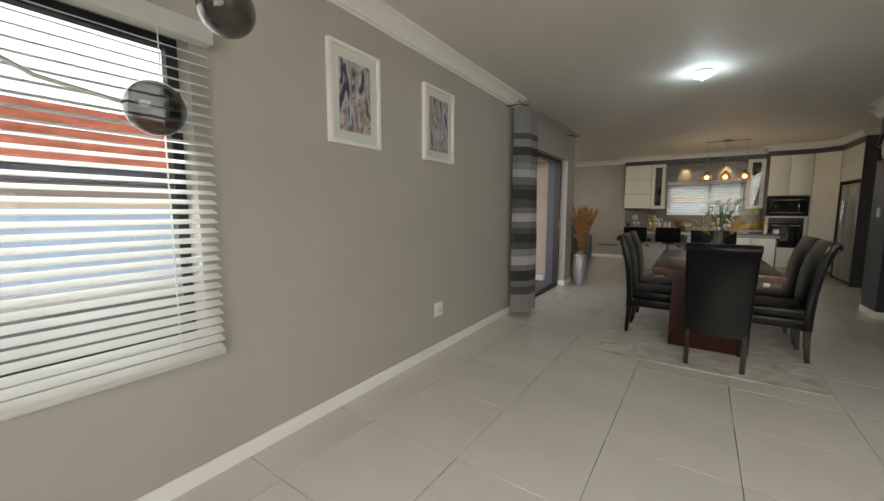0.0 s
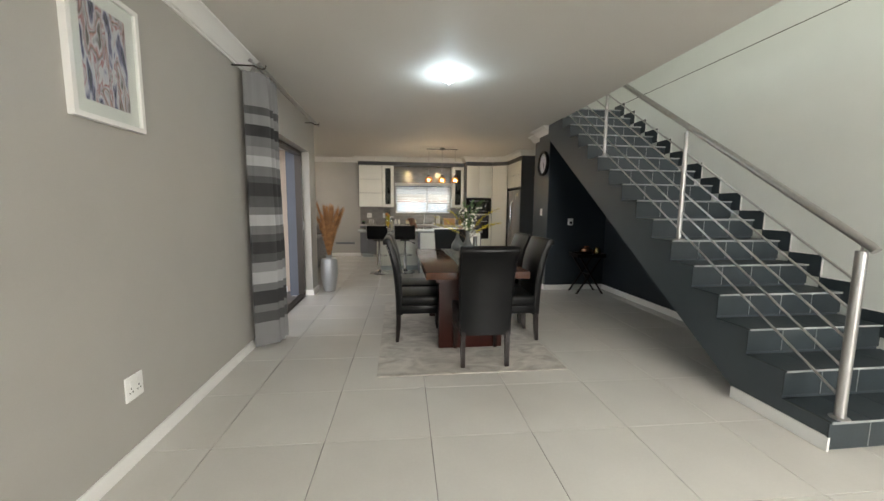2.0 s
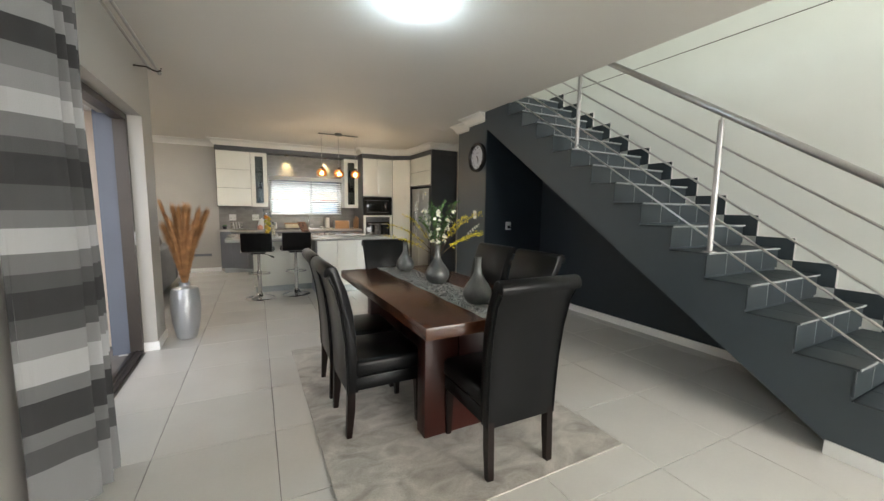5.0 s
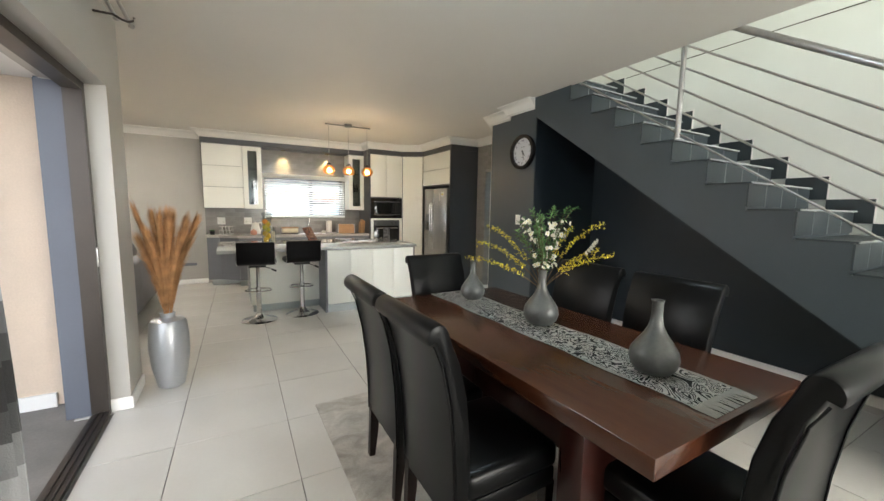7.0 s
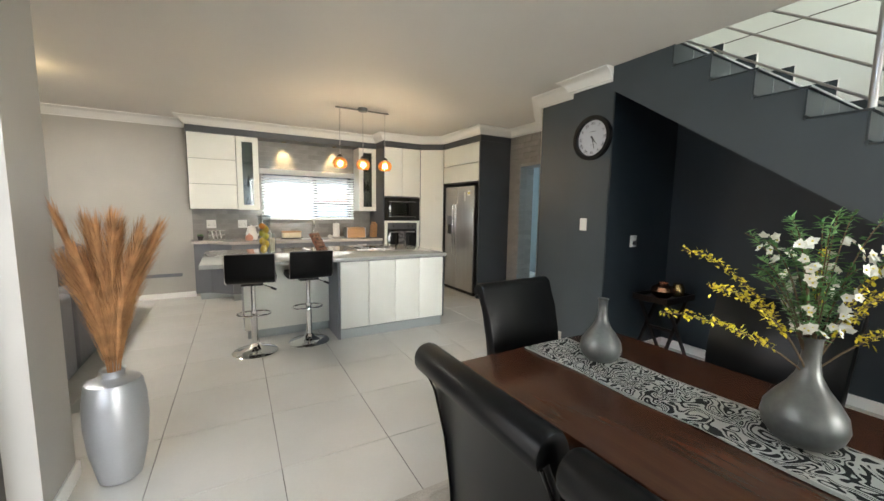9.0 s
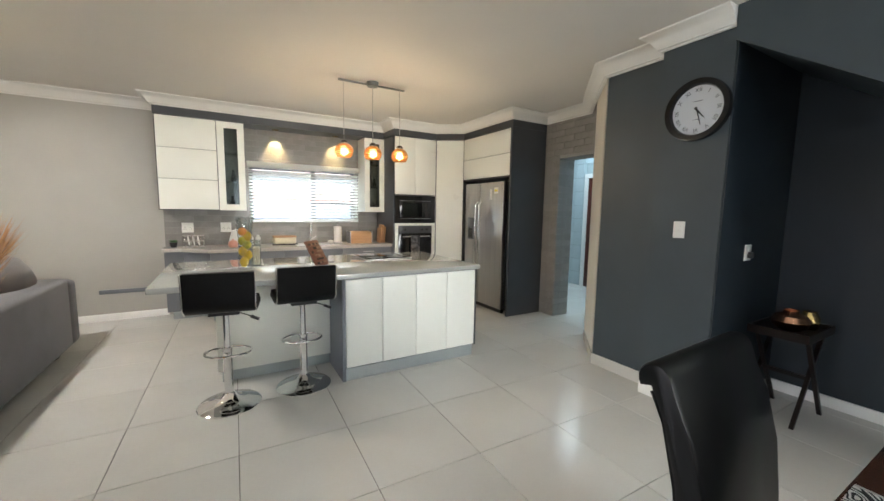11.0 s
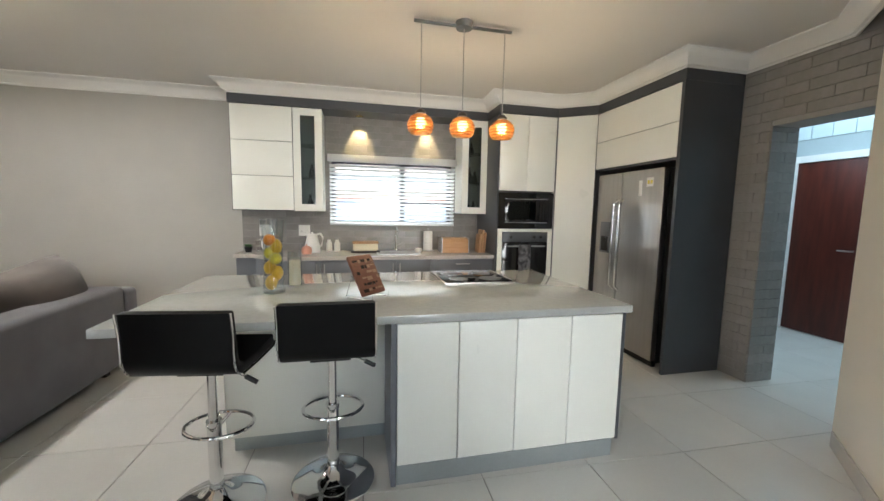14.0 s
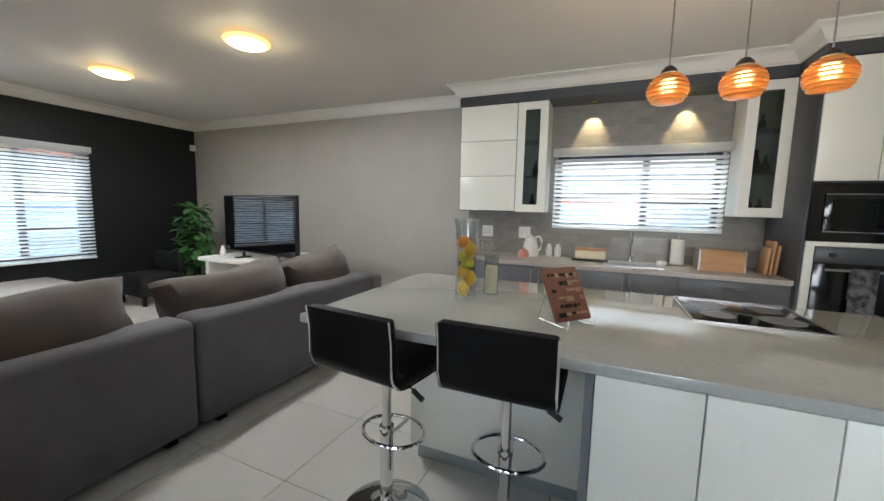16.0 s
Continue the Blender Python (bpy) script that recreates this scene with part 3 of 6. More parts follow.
structure("backdrop", sky_ring, M_SKY_GLOW, "glowing backdrop ring for the pale sky low over the horizon", "sky")
# unseen slabs added to stop direct sun at the south and east glazing
structure("porch_roof", B((-1.6, 8.0, YS - 5.0, YS - 0.2, 4.9, 5.1)), M_CORN, "plain white unseen slab added to keep sun off the hall glazing", "roof")
structure("carport_roof", B((XR + 0.3, XR + 5.0, -5.0, 1.3, 2.5, 2.65)), M_CORN, "plain white unseen slab added to keep sun off the east glazing", "roof")
structure("boundary_wall_west", B((-9.2, -9.0, -12, 17, -0.15, 1.25), (-9.25, -8.95, -12, 17, 1.25, 1.32)), M_GARDEN, "bluish plastered garden wall with a coping", "wall")
structure("boundary_wall_north", B((-9.0, 14, 16.8, 17.0, -0.15, 1.56)), M_GARDEN, "bluish plastered garden wall", "wall")

structure("coping_north", B((-9.0, 14, 16.74, 17.06, 1.56, 1.64)), M_ROOF, "red tiled coping of the garden wall", "wall")


# ---- windows and blinds ----
def window(name, axis, at, a0, a1, z0, z1, splits, transoms, label, glass_mat=M_GLASS):
    """A framed window in a wall; axis names the wall's normal, at is the frame's outer plane."""
    w = thing(name, (0, 0, 0), label, "window")
    w["kind"] = "structure"
    def bx(a, b, c, d, t0=0.0, t1=0.05):
        return (at + t0, at + t1, a, b, c, d) if axis == "x" else (a, b, at + t0, at + t1, c, d)
    f = 0.045
    part("window_frame", B(bx(a0, a0 + f, z0, z1), bx(a1 - f, a1, z0, z1), bx(a0 + f, a1 - f, z0, z0 + f), bx(a0 + f, a1 - f, z1 - f, z1)), M_NAVYFR, w)
    for s in splits:
        part("mullion", B(bx(s - 0.03, s + 0.03, z0 + f, z1 - f)), M_NAVYFR, w)
    for b0, b1, z in transoms:
        part("transom", B(bx(b0 + 0.03, b1 - 0.03, z - 0.025, z + 0.025)), M_NAVYFR, w)
    edges = [a0, *splits, a1]
    for p, q in zip(edges, edges[1:]):
        g = part("pane", B(bx(p + 0.03, q - 0.03, z0 + f, z1 - f, 0.02, 0.026)), glass_mat, w)
        g.visible_shadow = False
    part("window_sill", B(bx(a0, a1, z0 - 0.02, z0, -0.06, 0.0)), M_CORN, w)
    return w


window("window_dining", "x", XL - 0.16, -0.62, 0.80, 0.66, 2.03, (0.05,), ((-0.62, 0.05, 1.55),), "dark framed aluminium window in the grey wall")
window("window_kitchen", "y", YN + 0.12, -0.33, 1.14, 1.17, 1.94, (0.52,), ((0.52, 1.14, 1.45),), "dark framed aluminium window above the sink")
window("window_living", "x", XW - 0.16, 7.90, 9.60, 0.62, 2.0, (9.02, 8.45), ((9.02, 9.60, 1.42), (9.02, 9.60, 0.98)), "dark framed aluminium window in the dark wall")
# unseen window, added to frame the east fill lamp
window("window_added_east", "x", XR + 0.12, -1.8, 1.0, 0.1, 2.3, (-0.4,), (), "dark framed glazing added unseen for the east fill lamp")
window("window_hall", "y", YS - 0.14, -0.3, 2.9, 0.5, 4.7, (0.75, 1.8), ((-0.3, 2.9, 2.3),), "tall dark framed glazing of the entrance hall")


def blind(axis, at, a0, a1, z0, z1, pitch, width, tilt, label):
    b = thing("venetian_blind", (0, 0, 0), label, "blind")
    mid = (a0 + a1) / 2
    sb = B((-width / 2, width / 2, -(a1 - a0) / 2, (a1 - a0) / 2, -0.0015, 0.0015))
    sm = mesh_of("slat", sb, M_SLAT)
    n = int((z1 - 0.07 - z0) / pitch)
    for i in range(n):
        o = new("slat", sm)
        o.parent = b
        z = z0 + 0.03 + i * pitch
        o.matrix_basis = pose(at, mid, z, 0, tilt, 0) if axis == "x" else pose(mid, at, z, 0, 0, 90) @ pose(0, 0, 0, 0, tilt, 0)
    def bx(p, q, c, d, t0, t1):
        return (at + t0, at + t1, p, q, c, d) if axis == "x" else (p, q, at + t0, at + t1, c, d)
    part("head_rail", B(bx(a0 - 0.02, a1 + 0.02, z1 - 0.07, z1 + 0.01, -0.035, 0.035), bevel=0.004), M_SLAT, b)
    part("bottom_rail", B(bx(a0, a1, z0 - 0.005, z0 + 0.018, -0.024, 0.024), bevel=0.004), M_SLAT, b)
    for k in range(3):
        p = a0 + (a1 - a0) * (0.12 + 0.38 * k)
        part("ladder_cord", B(bx(p - 0.002, p + 0.002, z0, z1 - 0.05, 0.024, 0.026)), M_SLAT, b)
    return b


blind("x", -1.60, -0.70, 0.85, 0.61, 2.06, 0.042, 0.048, 22, "white wooden venetian blind, half open, over the dining window")
blind("y", 11.01, -0.34, 1.15, 1.17, 1.97, 0.0435, 0.050, 30, "white venetian blind, half open, over the kitchen window")
blind("x", -6.01, 7.85, 9.63, 0.60, 2.02, 0.0435, 0.050, -30, "white venetian blind, half open, over the living room window")

# sliding door
d = thing("sliding_door", (0, 0, 0), "bronze aluminium sliding door standing open to the patio", "door")
d["kind"] = "structure"
part("door_frame", B((-1.75, -1.66, 6.355, 6.402, 0, 2.097), (-1.75, -1.66, 4.425, 4.48, 0, 2.097), (-1.75, -1.66, 4.48, 6.355, 2.05, 2.097)), M_FRAME, d)
part("track", B((-1.75, -1.66, 4.48, 6.355, 0.0, 0.022), (-1.72, -1.715, 4.48, 6.355, 0.022, 0.03), (-1.69, -1.685, 4.48, 6.355, 0.022, 0.03)), M_FRAME, d)
lf = part("door_leaf", B((-1.735, -1.705, 4.485, 4.545, 0.032, 2.035), (-1.735, -1.705, 5.19, 5.25, 0.032, 2.035), (-1.735, -1.705, 4.545, 5.19, 0.032, 0.10), (-1.735, -1.705, 4.545, 5.19, 1.975, 2.035)), M_FRAME, d)
g = part("pane", B((-1.724, -1.718, 4.545, 5.19, 0.10, 1.975)), M_GLASS, lf)
g.visible_shadow = False
part("lock", B((-1.662, -1.652, 6.358, 6.385, 0.98, 1.10), bevel=0.003), M_STEEL, d, "steel lock keep")

# ---- stair ----
RISE, GO, Y0 = 0.176, 0.2585, 2.375
SX0, SX1 = 2.06, XR - 0.004
st = thing("staircase", (0, 0, 0), "charcoal tiled staircase with solid painted side", "staircase")
st["kind"] = "structure"
prof = [(Y0 + 0.012, 0.0)]
for k in range(16):
    prof += [(Y0 + 0.012 + GO * k, RISE * (k + 1) - 0.012), (Y0 + 0.012 + GO * (k + 1), RISE * (k + 1) - 0.012)]
prof[-1] = (6.495, RISE * 16 - 0.012)
prof += [(6.495, 2.415), (2.88, 0.0)]
bm = bmesh.new()
prism(bm, prof, "x", SX0, SX1)
part("body", bm, M_WALL_DARK, st, smooth=False)
tread_w = (SX1 - SX0 + 0.012) / 4
tm = mesh_of("tread_tile", B((0.0015, tread_w - 0.0015, -0.012, GO - 0.002, -0.012, 0.0), bevel=0.002, seg=1), M_STAIR_T)
rm = mesh_of("riser_tile", B((0.0015, tread_w - 0.0015, 0, 0.0115, -RISE + 0.014, -0.0145), bevel=0.0015, seg=1), M_STAIR_T)
nm = mesh_of("nosing", B((-0.006, SX1 - SX0, -0.016, -0.010, -0.011, 0.0012)), M_NOSE)
sm = mesh_of("skirting_tile", B((-0.012, 0, -0.10, GO - 0.10, 0.0, 0.085), (-0.012, 0, -0.10, 0.0, -RISE + 0.085, 0.0)), M_STAIR_T)
wm = mesh_of("skirting_edge", B((-0.008, 0, -0.10, GO - 0.104, 0.085, 0.093), (-0.008, 0, -0.108, -0.10, -RISE + 0.093, 0.093)), M_SKIRT)
jm = mesh_of("joint", B((-0.0015, 0.0015, -0.0125, 0.008, -RISE + 0.014, -0.0145)), M_NOSE)
for k in range(16):
    y, z = Y0 + GO * k, RISE * (k + 1)
    for j in range(4):
        for nme, me in (("tread_tile", tm), ("riser_tile", rm)):
            o = new(nme, me)
            o.parent = st
            o.location = (SX0 - 0.010 + j * tread_w, y, z)
        if j:
            o = new("joint", jm)
            o.parent = st
            o.location = (SX0 - 0.010 + j * tread_w, y + 0.0105, z)
    for nme, me, x in (("nosing", nm, SX0 - 0.004), ("skirting_tile", sm, SX1), ("skirting_edge", wm, SX1)):
        o = new(nme, me)
        o.parent = st
        o.location = (x, y, z)

rail = thing("stair_railing", (0, 0, 0), "brushed stainless steel stair railing with round handrail", "railing")
SL = RISE / GO
RX = 2.14
for y, r in ((2.40, 0.026), (3.70, 0.019), (4.98, 0.019)):
    zb = RISE * (int((y - Y0) / GO) + 1)
    zt = 1.11 + (y - 2.40) * 0.66
    p = part("post", tube(bmesh.new(), [(RX, y, zb), (RX, y, zt)], r, 16), M_STEEL, rail)
    part("flange", lathe(bmesh.new(), [(0.045, 0.0), (0.045, 0.006), (0.03, 0.012)], 20, (RX, y, zb)), M_STEEL, p)
    part("bracket", tube(bmesh.new(), [(RX, y, zt - 0.002), (RX, y, zt + 0.045)], 0.007, 8), M_STEEL, p)
part("handrail", tube(bmesh.new(), [(RX, 2.34, 1.115), (RX, 2.36, 1.135), (RX, 6.3, 1.145 + 3.92 * 0.66)], 0.023, 16), M_STEEL, rail)
for z in (0.942, 0.780, 0.616, 0.452, 0.288):
    part("rail", tube(bmesh.new(), [(RX, 2.40, z), (RX, 6.2, z + 3.80 * 0.66)], 0.0075, 8), M_STEEL, rail)


# ---- dining space ----
rug_bm = bmesh.new()
nx, ny = 60, 90
grid = [[rug_bm.verts.new((-0.46 + 1.55 * i / nx, 3.53 + 2.31 * j / ny, 0.012 + 0.004 * noise.noise((i * 0.9, j * 0.9, 0)))) for j in range(ny + 1)] for i in range(nx + 1)]
for i in range(nx):
    for j in range(ny):
        rug_bm.faces.new((grid[i][j], grid[i + 1][j], grid[i + 1][j + 1], grid[i][j + 1]))
box(rug_bm, -0.459, 1.089, 3.531, 5.839, 0.001, 0.008)
solid("rug", rug_bm, M_RUG, "mottled beige shaggy rug under the dining table", "rug")

tb = thing("dining_table", (0.385, 4.637, 0.0), "dark mahogany dining table with two slab pedestals", "table")
part("tabletop", B((-0.445, 0.445, -0.892, 0.892, 0.722, 0.785), bevel=0.006), M_TABLE, tb)
for sy in (-0.52, 0.52):
    part("pedestal", B((-0.30, 0.30, sy - 0.055, sy + 0.055, 0.012, 0.722), bevel=0.006), M_TABLE_RED, tb)
part("stretcher", B((-0.03, 0.03, -0.465, 0.465, 0.28, 0.42), bevel=0.005), M_TABLE_RED, tb)
part("apron", B((-0.34, 0.34, -0.70, 0.70, 0.66, 0.721)), M_TABLE_RED, tb)


def dining_chair():
    c = thing("dining_chair", (0, 0, 0), "high-backed black leather dining chair with rolled top and dark wooden legs", "chair", "chairs round the dining table")
    bm = B((-0.225, 0.225, -0.20, 0.235, 0.36, 0.465), bevel=0.03, seg=3)
    part("seat", bm, M_LEATHER, c)
    part("seat_frame", B((-0.215, 0.215, -0.195, 0.222, 0.285, 0.362), bevel=0.006), M_LEATHER, c)
    outer = [(-0.235, 0.27), (-0.238, 0.42), (-0.248, 0.58), (-0.268, 0.74), (-0.300, 0.88), (-0.330, 0.945)]
    roll = arc(-0.322, 0.962, 0.040, 215, 20, 9)
    inner = [(-0.268, 0.93), (-0.236, 0.86), (-0.205, 0.74), (-0.188, 0.60), (-0.178, 0.46), (-0.175, 0.27)]
    bm = bmesh.new()
    poly = [(y, z + max(0.0, (z - 0.47) * 0.03)) for y, z in outer + roll + inner]
    prism(bm, poly, "x", -0.228, 0.228)
    for v in bm.verts:
        v.co.x *= 0.93 + 0.10 * (v.co.z - 0.27) / 0.7
    caps = [e for e in bm.edges if len([f for f in e.link_faces if len(f.verts) > 4]) == 1]
    bmesh.ops.bevel(bm, geom=caps, offset=0.012, segments=2, profile=0.5, affect="EDGES", clamp_overlap=True)
    part("backrest", bm, M_LEATHER, c)
    for sx in (-1, 1):
        part("piping", tube(bmesh.new(), [(sx * (0.205 + 0.02 * (z - 0.3)), y - 0.002, z) for y, z in outer], 0.004, 6), M_LEATHER, c)
        bm = bmesh.new()
        prism(bm, [(sx * 0.165, 0.18), (sx * 0.215, 0.18), (sx * 0.215, 0.225), (sx * 0.165, 0.225)], "z", 0, 0.30)
        for v in bm.verts:
            if v.co.z < 0.1:
                v.co.x = sx * 0.19 + (v.co.x - sx * 0.19) * 0.62
                v.co.y = 0.205 + (v.co.y - 0.205) * 0.62
        part("leg", bm, M_LEG, c)
        bm = bmesh.new()
        prism(bm, [(-0.235, 0.32), (-0.19, 0.32), (-0.195, 0.16), (-0.215, 0.0), (-0.245, 0.0), (-0.240, 0.16)], "x", sx * 0.185 - 0.018, sx * 0.185 + 0.018)
        part("leg", bm, M_LEG, c)
    return c


ch = dining_chair()
ch.matrix_basis = pose(0.425, 3.855, 0.010, 0, 0, -1)
for m in (pose(-0.07, 4.46, 0.010, 0, 0, -90), pose(-0.065, 4.96, 0.010, 0, 0, -91), pose(0.85, 4.38, 0.010, 0, 0, 90), pose(0.86, 4.94, 0.010, 0, 0, 91), pose(0.455, 5.475, 0.010, 0, 0, 183)):
    copy_thing(ch, m)

# runner with fringed ends, hanging flat on the table
bm = bmesh.new()
cols, rows = 10, 70
gv = [[bm.verts.new((-0.135 + 0.27 * i / cols + 0.006 * math.sin(j * 0.35), 3.83 + 1.69 * j / rows - 4.637, 0.789 + 0.0015 * noise.noise((i * 0.6, j * 0.5, 3)))) for j in range(rows + 1)] for i in range(cols + 1)]
for i in range(cols):
    for j in range(rows):
        bm.faces.new((gv[i][j], gv[i + 1][j], gv[i + 1][j + 1], gv[i][j + 1]))
bmesh.ops.solidify(bm, geom=bm.faces[:], thickness=0.0025)
rn = thing("table_runner", (0.405, 4.637, 0.0), "black and white patterned woven table runner with fringe", "runner")
part("cloth", bm, M_RUNNER, rn)
bm = bmesh.new()
random.seed(5)
for i in range(46):
    x = -0.135 + 0.27 * i / 45
    dx = random.uniform(-0.012, 0.012)
    tube(bm, [(x, -0.805, 0.789), (x + dx * 0.5, -0.84, 0.788), (x + dx, -0.872, 0.7875)], 0.002, 4)
M_FRINGE = mat("cotton_fringe", (0.36, 0.355, 0.32), 0.9, var=0.1, bump=0.1)
part("fringe", bm, M_FRINGE, rn, "pale cotton fringe")

VASE = [(0.0, 0.0), (0.045, 0.0), (0.060, 0.006), (0.078, 0.03), (0.085, 0.055), (0.080, 0.085), (0.062, 0.115), (0.040, 0.145), (0.025, 0.175), (0.019, 0.21), (0.019, 0.262), (0.023, 0.27), (0.018, 0.268), (0.014, 0.21), (0.014, 0.16)]
for (x, y), k in (((0.445, 5.27), 0.93), ((0.455, 4.66), 1.05), ((0.405, 4.035), 1.0)):
    bm = bmesh.new()
    lathe(bm, [(r * k, z * k) for r, z in VASE], 36)
    solid("bottle_vase", bm, M_PEWTER, "pewter-glazed bottle vase with a slender neck on the runner", "vase", "vases on the dining table", (x, y, 0.7915))


def blob(bm, c, r, seed, n=1, squash=(1, 1, 1)):
    res = bmesh.ops.create_icosphere(bm, subdivisions=n, radius=r)
    for v in res["verts"]:
        k = 1 + 0.25 * noise.noise((v.co * (1.3 / r)) + Vector((seed, 0, 0)))
        v.co = Vector((v.co.x * squash[0], v.co.y * squash[1], v.co.z * squash[2])) * k + Vector(c)


def leaf(bm, base, way, length, width, up):
    way = Vector(way).normalized()
    side = way.cross(Vector(up)).normalized()
    nrm = side.cross(way)
    b = Vector(base)
    pts = [(0, 0, 0), (0.3, 0.5, 0.05), (0.6, 0.42, 0.04), (1, 0, -0.05), (0.6, -0.42, 0.04), (0.3, -0.5, 0.05)]
    v = [bm.verts.new(b + way * (a * length) + side * (s * width) + nrm * (u * length)) for a, s, u in pts]
    mid = bm.verts.new(b + way * 0.5 * length - nrm * 0.04 * length)
    for i in range(6):
        bm.faces.new((v[i], v[(i + 1) % 6], mid))


# flowers in the middle vase
fl = thing("flower_arrangement", (0.455, 4.66, 0.7915 + 0.27), "artificial white blossoms, yellow sprays and green foliage in a vase", "flowers")
random.seed(11)
stems, greens, sage = bmesh.new(), bmesh.new(), bmesh.new()
white, yellow = bmesh.new(), bmesh.new()
def curve_pts(ang, reach, rise, n=8):
    return [Vector((math.cos(ang) * reach * (i / n) ** 1.2, math.sin(ang) * reach * (i / n) ** 1.2, -0.10 + (rise + 0.10) * (1 - (1 - i / n) ** 1.6))) for i in range(n + 1)]
for ang, reach, rise in ((-0.35, 0.33, 0.25), (-0.75, 0.33, 0.10), (0.25, 0.30, 0.22), (2.6, 0.39, 0.07), (2.9, 0.37, 0.16), (2.2, 0.30, 0.22), (-0.15, 0.36, 0.10)):
    pts = curve_pts(ang, reach, rise)
    tube(stems, pts, 0.0025, 5, 0.0012)
    for i in range(130):
        f = 0.35 + 0.65 * i / 129
        k = min(int(f * 8), 7)
        p = pts[k].lerp(pts[k + 1], f * 8 - k)
        p = p + Vector([random.gauss(0, 0.0055) for _ in range(3)])
        leaf(yellow, p, (random.gauss(0, 1), random.gauss(0, 1), random.gauss(0.4, 1)), random.uniform(0.010, 0.018) * (1.3 - 0.6 * f), random.uniform(0.006, 0.010), (0.3, 0.2, 1))
for n in range(22):
    ang, reach, rise = random.uniform(0, 6.28), random.uniform(0.04, 0.17), random.uniform(0.15, 0.34)
    pts = curve_pts(ang, reach, rise)
    tube(stems, pts, 0.0022, 5, 0.0012)
    for i in range(64):
        f = random.uniform(0.25, 1.0)
        k = min(int(f * 8), 7)
        p = pts[k].lerp(pts[k + 1], f * 8 - k)
        w = Vector((random.gauss(0, 1), random.gauss(0, 1), random.uniform(-0.2, 1.0)))
        leaf(greens if n % 3 else sage, p, w, random.uniform(0.014, 0.030), random.uniform(0.004, 0.008), (0.2, 0.1, 1))
for n in range(95):
    ang = (n % 6) * 1.05 + random.gauss(0, 0.12)
    rise = random.uniform(0.02, 0.27)
    reach = 0.03 + 0.32 * rise + random.gauss(0, 0.012)
    if n < 6:
        ang, reach, rise = -0.45 + 0.04 * n, 0.22 + 0.018 * n, 0.10 + 0.012 * n
    c = Vector((math.cos(ang) * reach, math.sin(ang) * reach, rise))
    out = Vector((c.x + random.gauss(0, 0.06), c.y + random.gauss(0, 0.06), 0.04 + random.gauss(0, 0.04))).normalized()
    e1 = out.cross(Vector((0, 0, 1))).normalized()
    e2 = out.cross(e1)
    for k in range(5):
        a = k * 1.2566 + n
        leaf(white, c, e1 * math.cos(a) + e2 * math.sin(a) + out * 0.35, random.uniform(0.011, 0.018), 0.013, out)
    blob(yellow, c + out * 0.003, 0.0025, n, 1)
part("stem", stems, M_STEM, fl)
part("leaves", greens, M_LEAF2, fl)
part("sage_leaves", sage, M_LEAF, fl)
part("white_blossoms", white, M_PETAL_W, fl)
part("yellow_sprays", yellow, M_PETAL_Y, fl)

# ceiling lamp over the table
def ceiling_lamp(place, glow, rim, label, group="", k=1.0):
    l = thing("ceiling_lamp", place, label, "lamp", group)
    part("base", lathe(bmesh.new(), [(0.0, 0.0), (0.11 * k, 0.0), (0.11 * k, -0.02), (0.0, -0.02)], 32), M_WHITE_PL, l)
    part("glass_rim", lathe(bmesh.new(), [(0.125 * k, -0.02), (0.133 * k, -0.026), (0.132 * k, -0.032), (0.110 * k, -0.047)], 40), rim, l, "deeper coloured glass rim")
    part("shade", lathe(bmesh.new(), [(0.110 * k, -0.047), (0.085 * k, -0.060), (0.04 * k, -0.068), (0.0, -0.070)], 40), glow, l, "glowing dished glass shade")
    part("finial", lathe(bmesh.new(), [(0.0, -0.092), (0.010, -0.088), (0.012, -0.079), (0.006, -0.072)], 14), M_CHROME, l)
    for ob in l.children:
        ob.visible_shadow = ob.name.startswith("base")
    return l


ceiling_lamp((0.21, 4.5, CEIL), M_LAMP_COOL, M_LAMP_COOL, "round ceiling lamp with cool white glass shade", k=0.68)
for lx, ly in ((-2.45, 9.08), (-4.31, 9.11)):
    ceiling_lamp((lx, ly, CEIL), M_LAMP_HOT, M_LAMP_WARM, "round ceiling lamp with warm yellow glass shade", "living room ceiling lamps", k=1.25)

# pictures
def picture(y0, y1, art, label):
    p = thing("framed_print", (XL, (y0 + y1) / 2, 1.69), label, "picture", "pictures on the grey wall")
    w, h, f = (y1 - y0) / 2, 0.60, 0.022
    part("frame", B((0.0, 0.03, -w, -w + f, 0, h), (0.0, 0.03, w - f, w, 0, h), (0.0, 0.03, -w + f, w - f, 0, f), (0.0, 0.03, -w + f, w - f, h - f, h)), M_WHITE_PL, p)
    part("mount", B((0.002, 0.012, -w + f, w - f, f, h - f)), M_CORN, p)
    part("print", B((0.0125, 0.0145, -w + 0.085, w - 0.085, 0.085, h - 0.085)), art, p)
    part("glazing", B((0.020, 0.022, -w + f, w - f, f, h - f)), M_GLASS, p).visible_shadow = False


picture(1.535, 1.97, M_ART_A, "abstract red and grey print in a white frame")
picture(2.48, 2.925, M_ART_B, "abstract figure-like streaked print in a white frame")


